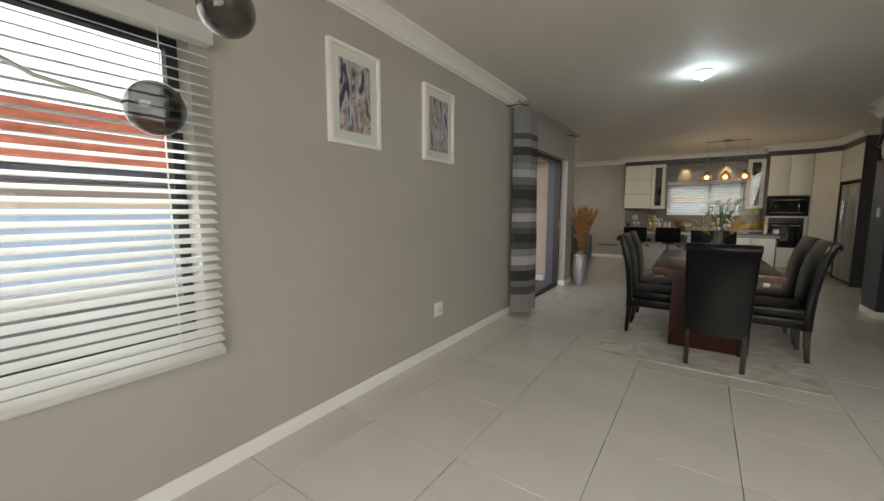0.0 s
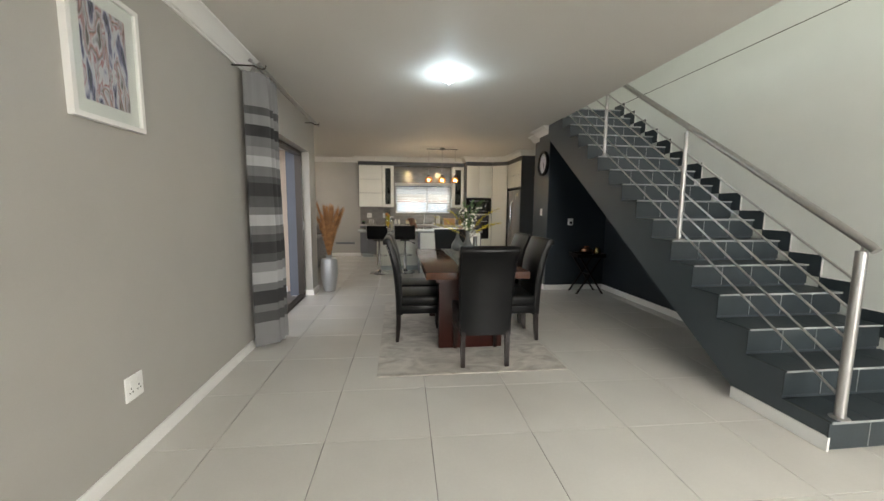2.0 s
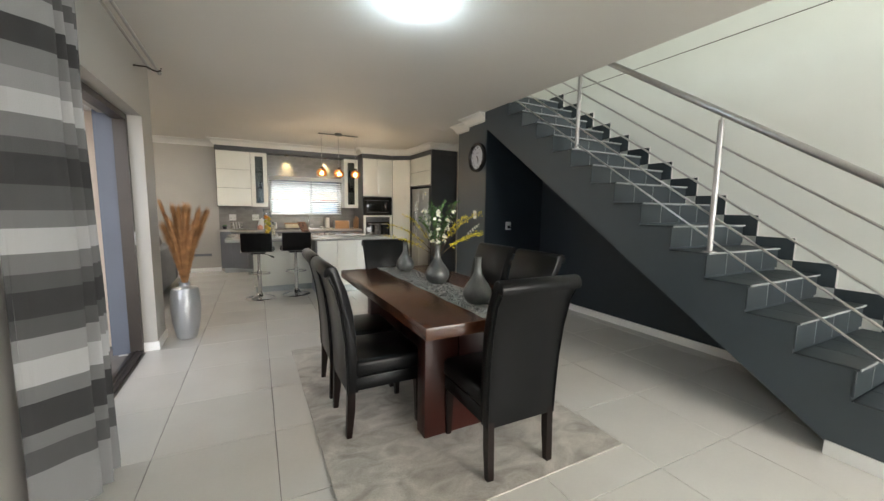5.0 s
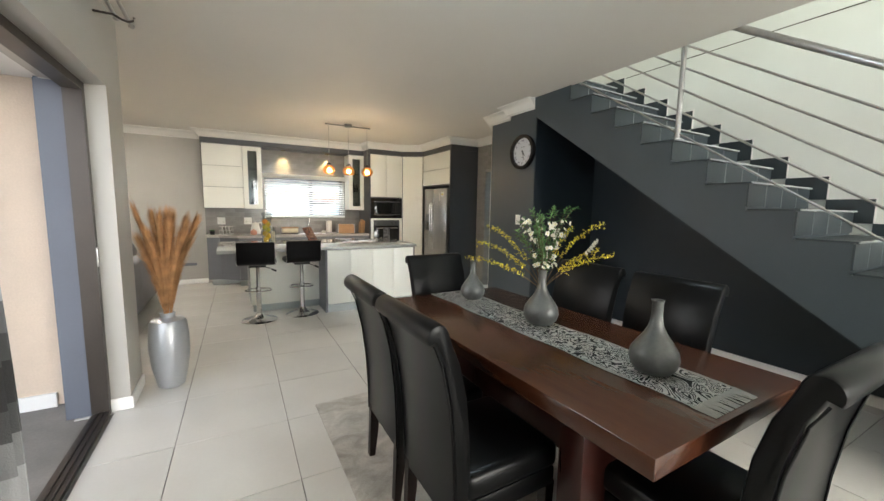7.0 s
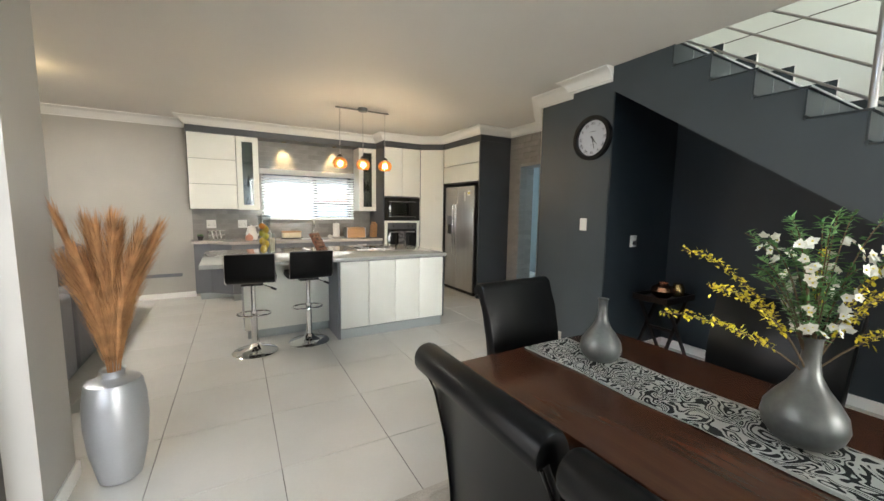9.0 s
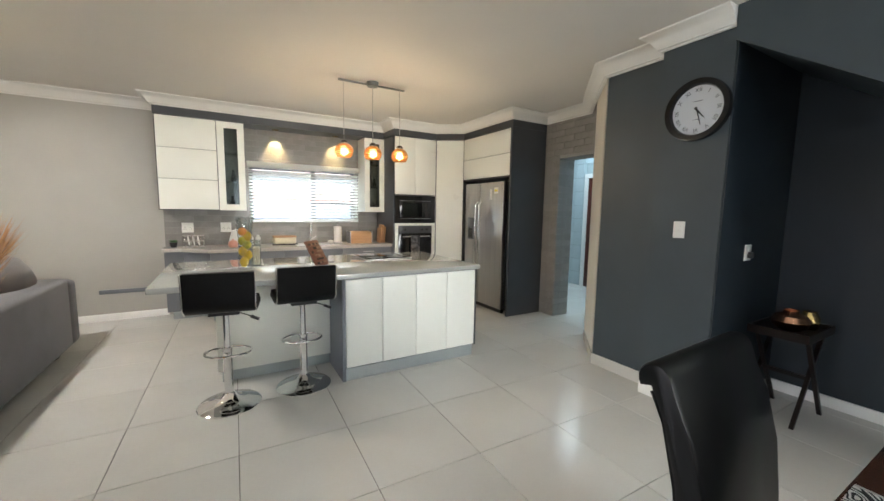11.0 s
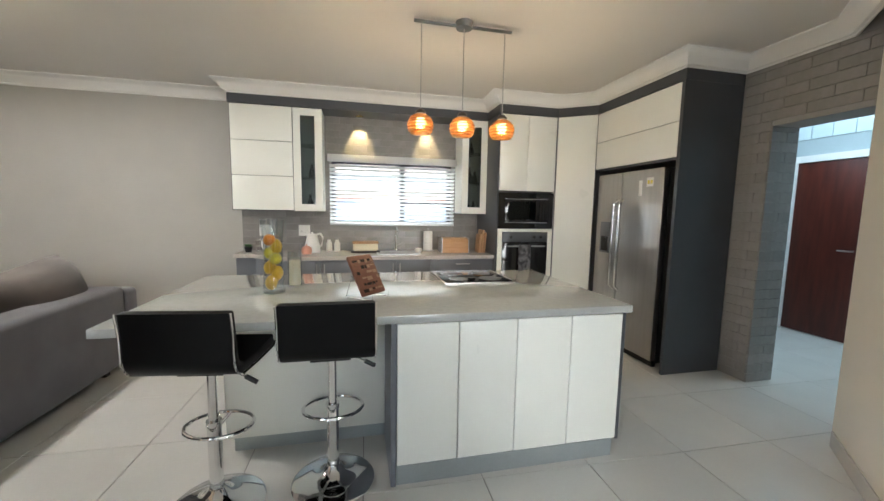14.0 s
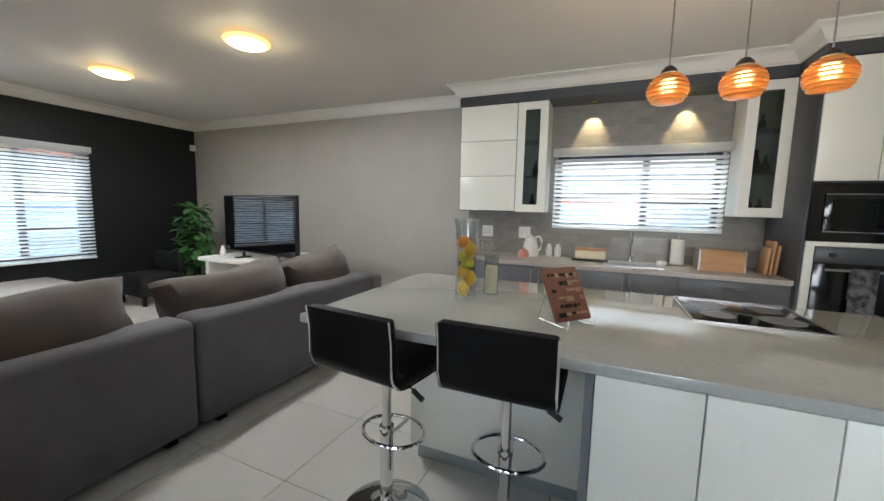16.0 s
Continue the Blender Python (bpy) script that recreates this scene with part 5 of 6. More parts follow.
# back counter
def base_unit(x0, x1, n, drawers, label):
    u = thing("base_cabinet", (0, 0, 0), label, "cabinet", "grey base cabinets under the sink counter")
    part("body", B((x0, x1, 10.425, BK, 0.105, 0.828)), M_CAB_MID, u)
    part("kickboard", B((x0, x1, 10.47, 10.485, 0.0, 0.105)), M_KICK, u)
    w = (x1 - x0) / n
    for i in range(n):
        a, b = x0 + i * w + 0.002, x0 + (i + 1) * w - 0.002
        if drawers:
            for z0, z1 in ((0.11, 0.38), (0.384, 0.62), (0.624, 0.822)):
                f = part("drawer", B((a, b, 10.407, 10.425, z0, z1), bevel=0.002), M_CAB_MID, u)
                part("handle", tube(bmesh.new(), [((a + b) / 2 - 0.08, 10.39, z1 - 0.05), ((a + b) / 2 + 0.08, 10.39, z1 - 0.05)], 0.006, 8), M_STEEL, f)
        else:
            f = part("door", B((a, b, 10.407, 10.425, 0.11, 0.822), bevel=0.002), M_CAB_MID, u)
            hx = b - 0.035 if i % 2 == 0 else a + 0.035
            part("handle", tube(bmesh.new(), [(hx, 10.39, 0.62), (hx, 10.39, 0.79)], 0.006, 8), M_STEEL, f)


base_unit(-0.80, 0.0, 2, False, "grey base cabinet with two doors and steel handles")
base_unit(0.0, 0.75, 2, False, "grey sink cabinet with two doors and steel handles")
base_unit(0.75, 1.466, 1, True, "grey base cabinet with three drawers")
ae = thing("end_cabinet", (0, 0, 0), "grey angled end cabinet of the sink counter", "cabinet")
bm = bmesh.new()
prism(bm, [(-1.27, 10.70), (-1.08, 10.70), (-0.802, 10.425), (-0.802, BK), (-1.27, BK)], "z", 0.105, 0.828)
part("body", bm, M_CAB_MID, ae)
part("kickboard", B((-1.22, -0.802, 10.76, 10.775, 0.0, 0.105)), M_KICK, ae)
bm = bmesh.new()
prism(bm, [(-1.29, 10.66), (-1.10, 10.66), (-0.82, 10.385), (1.466, 10.385), (1.466, BK), (-1.29, BK)], "z", 0.83, 0.868)
solid("sink_counter", bm, M_STONE_B, "speckled stone worktop along the window wall", "worktop")

# island
isl = thing("kitchen_island", (0, 0, 0), "white gloss kitchen island with four doors and grey ends", "island")
part("body", B((0.15, 1.375, 8.175, 9.33, 0.10, 0.824)), M_CAB_MID, isl)
part("end_panel", B((0.125, 0.15, 8.153, 9.33, 0.0, 0.824)), M_CAB_MID, isl)
part("end_panel", B((1.375, 1.392, 8.153, 9.33, 0.10, 0.824)), M_CAB_GREY, isl)
for k in range(4):
    w = (1.375 - 0.153) / 4
    door_front("door", B((0.153 + k * w + 0.002, 0.153 + (k + 1) * w - 0.002, 8.153, 8.173, 0.108, 0.818), bevel=0.0025), isl)
part("kickboard", B((0.152, 1.36, 8.162, 8.18, 0.0, 0.10)), M_KICK, isl)
part("back_panel", B((-0.725, 0.124, 8.555, 8.573, 0.10, 0.824), bevel=0.002), M_WHITE_GLOSS, isl)
part("body", B((-0.725, 0.124, 8.574, 9.33, 0.10, 0.824)), M_CAB_MID, isl)
part("kickboard", B((-0.70, 0.124, 8.60, 8.615, 0.0, 0.10)), M_KICK, isl)
bm = B((-1.07, 1.42, 8.138, 9.37, 0.826, 0.866), bevel=0.004)
solid("island_worktop", bm, M_STONE, "polished grey quartz island worktop with a breakfast overhang", "worktop")
hb = thing("ceramic_hob", (0.795, 9.09, 0.8665), "black glass ceramic hob set in the island", "hob")
part("glass_plate", B((-0.245, 0.245, -0.25, 0.25, 0.0, 0.006), bevel=0.002), M_HOB, hb)
part("rim", B((-0.25, -0.245, -0.255, 0.255, 0.0, 0.007), (0.245, 0.25, -0.255, 0.255, 0.0, 0.007), (-0.245, 0.245, -0.255, -0.25, 0.0, 0.007), (-0.245, 0.245, 0.25, 0.255, 0.0, 0.007)), M_STEEL, hb)
for hx, hy, hr in ((-0.12, 0.11, 0.085), (0.12, 0.11, 0.07), (-0.12, -0.10, 0.07), (0.12, -0.10, 0.085)):
    part("heating_zone", lathe(bmesh.new(), [(hr - 0.003, 0.0062), (hr, 0.0062), (hr, 0.0066), (hr - 0.003, 0.0066), (hr - 0.003, 0.0062)], 36, (hx, hy, 0)), M_CAB_MID, hb, "thin grey ring printed on the glass")


def bar_stool():
    s = thing("bar_stool", (0, 0, 0), "black leather bar stool on a chrome gas-lift pedestal", "stool", "bar stools at the island")
    part("base", lathe(bmesh.new(), [(0.0, 0.0), (0.195, 0.0), (0.20, 0.006), (0.19, 0.014), (0.12, 0.028), (0.06, 0.05), (0.036, 0.085), (0.032, 0.09)], 44), M_CHROME, s)
    part("column", tube(bmesh.new(), [(0, 0, 0.085), (0, 0, 0.40)], 0.029, 20), M_CHROME, s)
    part("piston", tube(bmesh.new(), [(0, 0, 0.40), (0, 0, 0.66)], 0.020, 18), M_CHROME, s)
    part("collar", tube(bmesh.new(), [(0, 0, 0.385), (0, 0, 0.41)], 0.032, 20), M_CHROME, s)
    ringp = [(0.145 * math.cos(2 * math.pi * i / 30), 0.05 + 0.115 * math.sin(2 * math.pi * i / 30), 0.36) for i in range(31)]
    part("footrest", tube(bmesh.new(), ringp, 0.0085, 8), M_CHROME, s)
    part("footrest_arm", tube(bmesh.new(), [(0, 0, 0.355), (0, 0.16, 0.358)], 0.008, 8), M_CHROME, s)
    part("seat_plate", B((-0.09, 0.09, -0.09, 0.09, 0.655, 0.675)), M_BLACK_M, s)
    lv = part("lever", tube(bmesh.new(), [(0.04, 0.0, 0.66), (0.12, -0.02, 0.635), (0.17, -0.03, 0.615)], 0.005, 8), M_CHROME, s)
    part("grip", tube(bmesh.new(), [(0.155, -0.028, 0.622), (0.205, -0.036, 0.598)], 0.011, 10), M_BLACK_M, lv)
    inner = [(0.20, 0.735), (0.0, 0.730), (-0.10, 0.735)] + arc(-0.13, 0.79, 0.055, -80, -170, 5) + [(-0.198, 0.90), (-0.210, 0.965)]
    outer = [(-0.245, 0.962), (-0.232, 0.88)] + arc(-0.14, 0.780, 0.09, 185, 270, 6) + [(0.0, 0.682), (0.19, 0.680), (0.205, 0.70)]
    bm = bmesh.new()
    prism(bm, inner + outer, "x", -0.20, 0.20)
    caps = [e for e in bm.edges if len([f for f in e.link_faces if len(f.verts) > 4]) == 1]
    bmesh.ops.bevel(bm, geom=caps, offset=0.012, segments=2, profile=0.5, affect="EDGES", clamp_overlap=True)
    part("seat_shell", bm, M_STOOL, s)
    for sx in (-1, 1):
        part("welt", tube(bmesh.new(), [(sx * 0.200, y, z) for y, z in outer], 0.0045, 6), M_CHROME, s, "thin bright edge welt")
    return s


sa = bar_stool()
sa.matrix_basis = pose(-0.655, 8.20, 0, 0, 0, -7)
copy_thing(sa, pose(-0.150, 8.262, 0, 0, 0, 0))

# pendant lamp
pd = thing("pendant_lamp", (0.68, 9.0, CEIL), "three ribbed amber glass pendants on a steel ceiling bar", "lamp")
part("bar", B((-0.34, 0.34, -0.012, 0.012, -0.035, -0.020), bevel=0.003), M_PEWTER, pd)
part("canopy", lathe(bmesh.new(), [(0.0, -0.045), (0.055, -0.04), (0.06, 0.0)], 28), M_PEWTER, pd)
for x in (-0.29, 0.0, 0.29):
    part("cord", tube(bmesh.new(), [(x, 0, -0.03), (x, 0, -0.585)], 0.0035, 6), M_STEEL, pd)
    part("cap", lathe(bmesh.new(), [(0.0, 0.02), (0.018, 0.018), (0.034, 0.0), (0.036, -0.012), (0.0, -0.012)], 24, (x, 0, -0.60)), M_FRAME, pd)
    gp = arc(0, 0, 1, 68, -48, 24)
    bm = bmesh.new()
    lathe(bm, [(0.086 * c * (1 + 0.025 * (i % 2)), 0.078 * s) for i, (c, s) in enumerate(gp)], 40, (x, 0, -0.69))
    g = part("shade", bm, M_GLASS_AMBER, pd, "amber glass shade")
    g.visible_shadow = False
    for i in range(8):
        a = radians(55 - i * 13.5)
        rr, zz = 0.088 * math.cos(a), 0.078 * math.sin(a)
        bm = lathe(bmesh.new(), [(rr - 0.002, -0.0026), (rr + 0.0015, -0.003), (rr + 0.0015, 0.003), (rr - 0.002, 0.0026), (rr - 0.002, -0.0026)], 40, (x, 0, -0.69 + zz))
        o = part("rib", bm, M_AMBER, g)
        o.visible_shadow = False
    bm = bmesh.new()
    blob(bm, (x, 0, -0.695), 0.036, 1, 2)
    o = part("bulb", bm, M_BULB, pd, "glowing bulb")
    o.visible_shadow = False

# things on the island
jar = thing("fruit_jar", (-0.50, 8.74, 0.8665), "tall waisted glass vase filled with lemons", "vase")
bm = bmesh.new()
lathe(bm, [(0.0, 0.0), (0.058, 0.0), (0.060, 0.02), (0.052, 0.16), (0.053, 0.26), (0.070, 0.425), (0.066, 0.425), (0.049, 0.26), (0.048, 0.16), (0.055, 0.03), (0.0, 0.025)], 36)
g = part("glass", bm, M_GLASS_VASE, jar)
random.seed(3)
M_ORANGE = mat("orange_skin", (0.80, 0.27, 0.02), 0.4, var=0.08, scale=30, fine=150, bump=0.1)
M_LIME = mat("green_lemon_skin", (0.50, 0.44, 0.03), 0.4, var=0.12, scale=20, fine=150, bump=0.1)
for dx, dy, dz, skin, long in ((-0.012, -0.01, 0.060, M_LEMON, 1.2), (0.018, 0.008, 0.112, M_LEMON, 1.2), (-0.018, -0.006, 0.150, M_LEMON, 1.2), (0.014, -0.012, 0.198, M_LIME, 1.1),
                             (-0.019, 0.012, 0.228, M_LIME, 1.1), (0.016, 0.004, 0.268, M_LEMON, 1.2), (-0.018, -0.004, 0.305, M_ORANGE, 1.0)):
    bm = bmesh.new()
    bmesh.ops.create_uvsphere(bm, u_segments=18, v_segments=12, radius=0.033)
    for v in bm.verts:
        v.co.x *= long + (0.12 if long > 1.15 and abs(v.co.x) > 0.026 else 0)
    bmesh.ops.rotate(bm, verts=bm.verts[:], cent=(0, 0, 0), matrix=Euler((random.uniform(0, 3), random.uniform(0.8, 2.2), random.uniform(0, 3))).to_matrix())
    solid("orange" if long == 1.0 else "lemon", bm, skin, "ripe orange on top of the lemons in the glass vase" if long == 1.0 else "yellow lemon inside the glass vase", "orange" if long == 1.0 else "lemon", "fruit in the glass vase", (-0.50 + dx, 8.74 + dy, 0.8665 + dz))
cj = thing("candle_jar", (-0.415, 8.93, 0.8665), "clear glass cylinder holding a cream candle", "candle")
part("glass", lathe(bmesh.new(), [(0.0, 0.0), (0.043, 0.0), (0.043, 0.22), (0.040, 0.22), (0.040, 0.006), (0.0, 0.006)], 30), M_GLASS_VASE, cj)
part("candle", lathe(bmesh.new(), [(0.0, 0.008), (0.034, 0.008), (0.034, 0.155), (0.03, 0.16), (0.0, 0.158)], 26), M_WAX, cj)
bs = thing("cookbook_stand", (0.04, 8.52, 0.8665), "wire cookbook stand holding a brown printed board", "stand", rz=48)
bm = B((-0.095, 0.095, -0.010, 0.010, 0.0, 0.235), bevel=0.008)
bmesh.ops.rotate(bm, verts=bm.verts[:], cent=(0, 0, 0), matrix=Matrix.Rotation(radians(-29), 3, "X"))
bmesh.ops.translate(bm, verts=bm.verts[:], vec=(0, -0.03, 0.025))
bd = part("board", bm, M_PAPER, bs, "brown board with pale print")
random.seed(31)
rot = Matrix.Rotation(radians(-29), 3, "X")
for r in range(6):
    x = -0.078
    while x < 0.07:
        w = random.uniform(0.012, 0.045)
        z = 0.205 - r * 0.034
        if random.random() < 0.8:
            bm = B((x, min(x + w, 0.08), -0.0118, -0.0102, z - random.uniform(0.008, 0.022), z))
            bmesh.ops.rotate(bm, verts=bm.verts[:], cent=(0, 0, 0), matrix=rot)
            bmesh.ops.translate(bm, verts=bm.verts[:], vec=(0, -0.03, 0.025))
            part("print_bar", bm, M_PRINT if random.random() < 0.6 else M_LEG, bd)
        x += w + 0.006
for sx in (-0.07, 0.07):
    part("wire", tube(bmesh.new(), [(sx, -0.075, 0.045), (sx, -0.075, 0.006), (sx, 0.11, 0.006), (sx, 0.045, 0.19)], 0.003, 6), M_CHROME, bs)

# things on the sink counter
CT = 0.8685
def lathe_thing(name, prof, material, label, category, x, y, group="", n=26):
    return solid(name, lathe(bmesh.new(), prof, n), material, label, category, group, (x, y, CT))


rk = thing("dish_rack", (-0.98, 10.83, CT), "small chrome wire dish rack on the counter", "rack")
for z in (0.01, 0.075, 0.14):
    part("wire", tube(bmesh.new(), [(-0.11, -0.07, z), (0.11, -0.07, z), (0.11, 0.07, z), (-0.11, 0.07, z), (-0.11, -0.07, z)], 0.004, 6), M_CHROME, rk)
for k in range(7):
    x = -0.105 + 0.035 * k
    part("wire", tube(bmesh.new(), [(x, -0.07, 0.14), (x, -0.07, 0.008), (x, 0.07, 0.008), (x, 0.07, 0.14)], 0.0025, 6), M_CHROME, rk)
for k in range(3):
    bm = bmesh.new()
    lathe(bm, [(0.0, 0.0), (0.05, 0.0), (0.065, 0.012), (0.06, 0.012), (0.0, 0.005)], 24)
    bmesh.ops.rotate(bm, verts=bm.verts[:], cent=(0, 0, 0), matrix=Matrix.Rotation(radians(82), 3, "Y"))
    solid("plate", bm, M_CORN, "white plate standing in the dish rack", "plate", "plates in the rack", (-1.04 + 0.05 * k, 10.83, CT + 0.080))
ms = thing("succulent_pot", (-1.19, 10.86, CT), "small green succulent in a dark pot", "plant")
part("pot", lathe(bmesh.new(), [(0.0, 0.0), (0.03, 0.0), (0.042, 0.06), (0.037, 0.06), (0.0, 0.05)], 20), M_BLACK_M, ms)
bm = bmesh.new()
for k in range(26):
    leaf(bm, (0, 0, 0.055), (math.cos(k * 2.4), math.sin(k * 2.4), 0.3 + 0.03 * k), 0.055, 0.02, (0, 0, 1))
part("leaves", bm, M_LEAF, ms)
kt = thing("jug_kettle", (-0.52, 10.80, CT), "white jug kettle with a curved handle", "kettle")
part("body", lathe(bmesh.new(), [(0.0, 0.0), (0.078, 0.0), (0.085, 0.02), (0.080, 0.08), (0.060, 0.16), (0.052, 0.20), (0.045, 0.205), (0.0, 0.21)], 30), M_WHITE_PL, kt)
part("handle", tube(bmesh.new(), [(0.05, 0, 0.20), (0.09, 0, 0.21), (0.115, 0, 0.16), (0.10, 0, 0.08), (0.078, 0, 0.06)], 0.011, 10), M_WHITE_PL, kt)
part("lid_knob", lathe(bmesh.new(), [(0.0, 0.0), (0.012, 0.0), (0.014, 0.012), (0.0, 0.02)], 16, (0, 0, 0.208)), M_WHITE_PL, kt)
lathe_thing("sugar_pot", [(0.0, 0.0), (0.045, 0.0), (0.056, 0.03), (0.05, 0.065), (0.03, 0.085), (0.008, 0.09), (0.008, 0.105), (0.0, 0.108)], mat("salmon_ceramic", (0.62, 0.30, 0.22), 0.35), "salmon pink round ceramic pot", "pot", -0.56, 10.64)
for x in (-0.35, -0.26):
    lathe_thing("spice_canister", [(0.0, 0.0), (0.032, 0.0), (0.034, 0.01), (0.034, 0.09), (0.02, 0.11), (0.02, 0.13), (0.0, 0.132)], M_WHITE_PL, "small white ceramic canister", "canister", x, 10.93, "canisters by the window")
cb = thing("cake_box", (0.06, 10.82, CT), "cream cake tin with a wooden lid on a dark tray", "box")
part("tray", B((-0.16, 0.16, -0.10, 0.10, 0.0, 0.014), bevel=0.004), M_LEG, cb)
part("body", B((-0.14, 0.14, -0.085, 0.085, 0.014, 0.10), bevel=0.02, seg=3), M_WAX, cb)
part("lid", B((-0.145, 0.145, -0.09, 0.09, 0.10, 0.118), bevel=0.006), M_WOODL, cb)
sk = thing("sink", (0.42, 10.70, CT), "stainless steel sink bowl set in the counter", "sink")
part("rim", B((-0.24, 0.24, -0.19, -0.165, 0.0, 0.004), (-0.24, 0.24, 0.165, 0.19, 0.0, 0.004), (-0.24, -0.215, -0.165, 0.165, 0.0, 0.004), (0.215, 0.24, -0.165, 0.165, 0.0, 0.004)), M_STEEL, sk)
part("bowl", B((-0.215, 0.215, -0.165, 0.165, 0.0, 0.0015)), M_STEEL, sk)
tp = thing("tap", (0.42, 10.93, CT), "chrome swan-neck mixer tap behind the sink", "tap")
part("spout", tube(bmesh.new(), [(0, 0, 0), (0, 0, 0.20)] + [(0, -0.06 + 0.06 * math.cos(radians(a)), 0.22 + 0.06 * math.sin(radians(a))) for a in range(0, 181, 20)] + [(0, -0.12, 0.18)], 0.011, 10), M_CHROME, tp)
part("base", lathe(bmesh.new(), [(0.0, 0.0), (0.026, 0.0), (0.026, 0.02), (0.016, 0.05)], 20), M_CHROME, tp)
part("lever", tube(bmesh.new(), [(0.0, 0, 0.06), (0.05, 0, 0.075), (0.075, 0, 0.095)], 0.006, 8), M_CHROME, tp)
pt = thing("paper_towel_holder", (0.80, 10.88, CT), "white paper towel roll on an upright holder", "paper towel")
part("base", lathe(bmesh.new(), [(0.0, 0.0), (0.07, 0.0), (0.07, 0.012), (0.0, 0.014)], 26), M_STEEL, pt)
part("roll", lathe(bmesh.new(), [(0.0, 0.014), (0.055, 0.014), (0.055, 0.235), (0.02, 0.237)], 28), M_WHITE_PL, pt)
part("rod", tube(bmesh.new(), [(0, 0, 0.23), (0, 0, 0.27)], 0.007, 8), M_STEEL, pt)
lathe_thing("soap_dish", [(0.0, 0.0), (0.03, 0.0), (0.045, 0.025), (0.04, 0.045), (0.0, 0.055)], M_WHITE_PL, "round white soap dish by the sink", "dish", 0.66, 10.72)
bb = thing("bread_bin", (1.085, 10.74, CT), "light oak bread bin with rounded front", "bread bin")
bm = bmesh.new()
prism(bm, [(-0.10, 0.0), (0.10, 0.0), (0.10, 0.17)] + arc(-0.03, 0.10, 0.07, 90, 180, 6), "x", -0.155, 0.155)
part("body", bm, M_WOODL, bb)
part("end_panel", B((0.155, 0.165, -0.105, 0.105, 0.0, 0.175)), M_STEEL, bb)
part("end_panel", B((-0.165, -0.155, -0.105, 0.105, 0.0, 0.175)), M_STEEL, bb)
for k, (w, h, m_) in enumerate(((0.22, 0.24, M_WOODL), (0.18, 0.27, M_WOODL), (0.16, 0.22, M_WOODL))):
    bm = B((-0.011, 0.011, -w / 2, w / 2, 0.0, h), bevel=0.008)
    bmesh.ops.rotate(bm, verts=bm.verts[:], cent=(0, 0, 0), matrix=Matrix.Rotation(radians(4), 3, "Y"))
    solid("chopping_board", bm, m_, "wooden chopping board leaning by the oven tower", "chopping board", "chopping boards", (1.43 - 0.035 * k, 10.72 - 0.03 * k, CT + 0.001))
for x in (-1.05, -0.63):
    socket((x, YN - 0.016, 1.10), 0, "white wall socket on the tiled splashback")

# scullery door, seen through the opening
dd = thing("door_scullery", (5.12, 9.62, 0.0), "red-brown timber door in a white frame", "door")
dd["kind"] = "structure"
part("door_leaf", B((-0.045, -0.005, -0.36, 0.30, 0.01, 1.98), bevel=0.003), M_REDDOOR, dd)
part("door_frame", B((-0.06, -0.002, 0.302, 0.38, 0, 2.06), (-0.06, -0.002, -0.44, -0.362, 0, 2.06), (-0.06, -0.002, -0.362, 0.302, 1.984, 2.06)), M_CORN, dd)
part("door_handle", tube(bmesh.new(), [(-0.045, -0.30, 1.0), (-0.09, -0.30, 1.0), (-0.09, -0.19, 1.0)], 0.009, 8), M_STEEL, dd)
solid("towel_rail", tube(bmesh.new(), [(3.34, 8.80, 1.45), (3.34, 10.2, 1.45)], 0.012, 8), M_FRAME, "dark rail fixed along the scullery wall", "rail")

# ---- living space ----
def sofa():
    s = thing("sofa", (0, 0, 0), "large taupe fabric sofa seen from behind", "sofa")
    for y0, y1 in ((7.02, 8.225), (8.240, 9.98)):
        part("back", B((-2.15, -1.905, y0, y1, 0.05, 0.70), bevel=0.045, seg=3), M_SOFA, s)
        part("base", B((-2.95, -2.15, y0, y1, 0.05, 0.42), bevel=0.03, seg=3), M_SOFA, s)
    for y in (7.25, 8.1, 8.4, 9.8):
        part("foot", B((-2.02, -1.97, y - 0.03, y + 0.03, 0.0, 0.05)), M_LEG, s)
    part("arm", B((-2.95, -1.905, 9.985, 10.17, 0.05, 0.66), bevel=0.045, seg=3), M_SOFA, s)
    part("arm", B((-2.95, -1.905, 6.84, 7.015, 0.05, 0.66), bevel=0.045, seg=3), M_SOFA, s)
    return s


sofa()
random.seed(8)
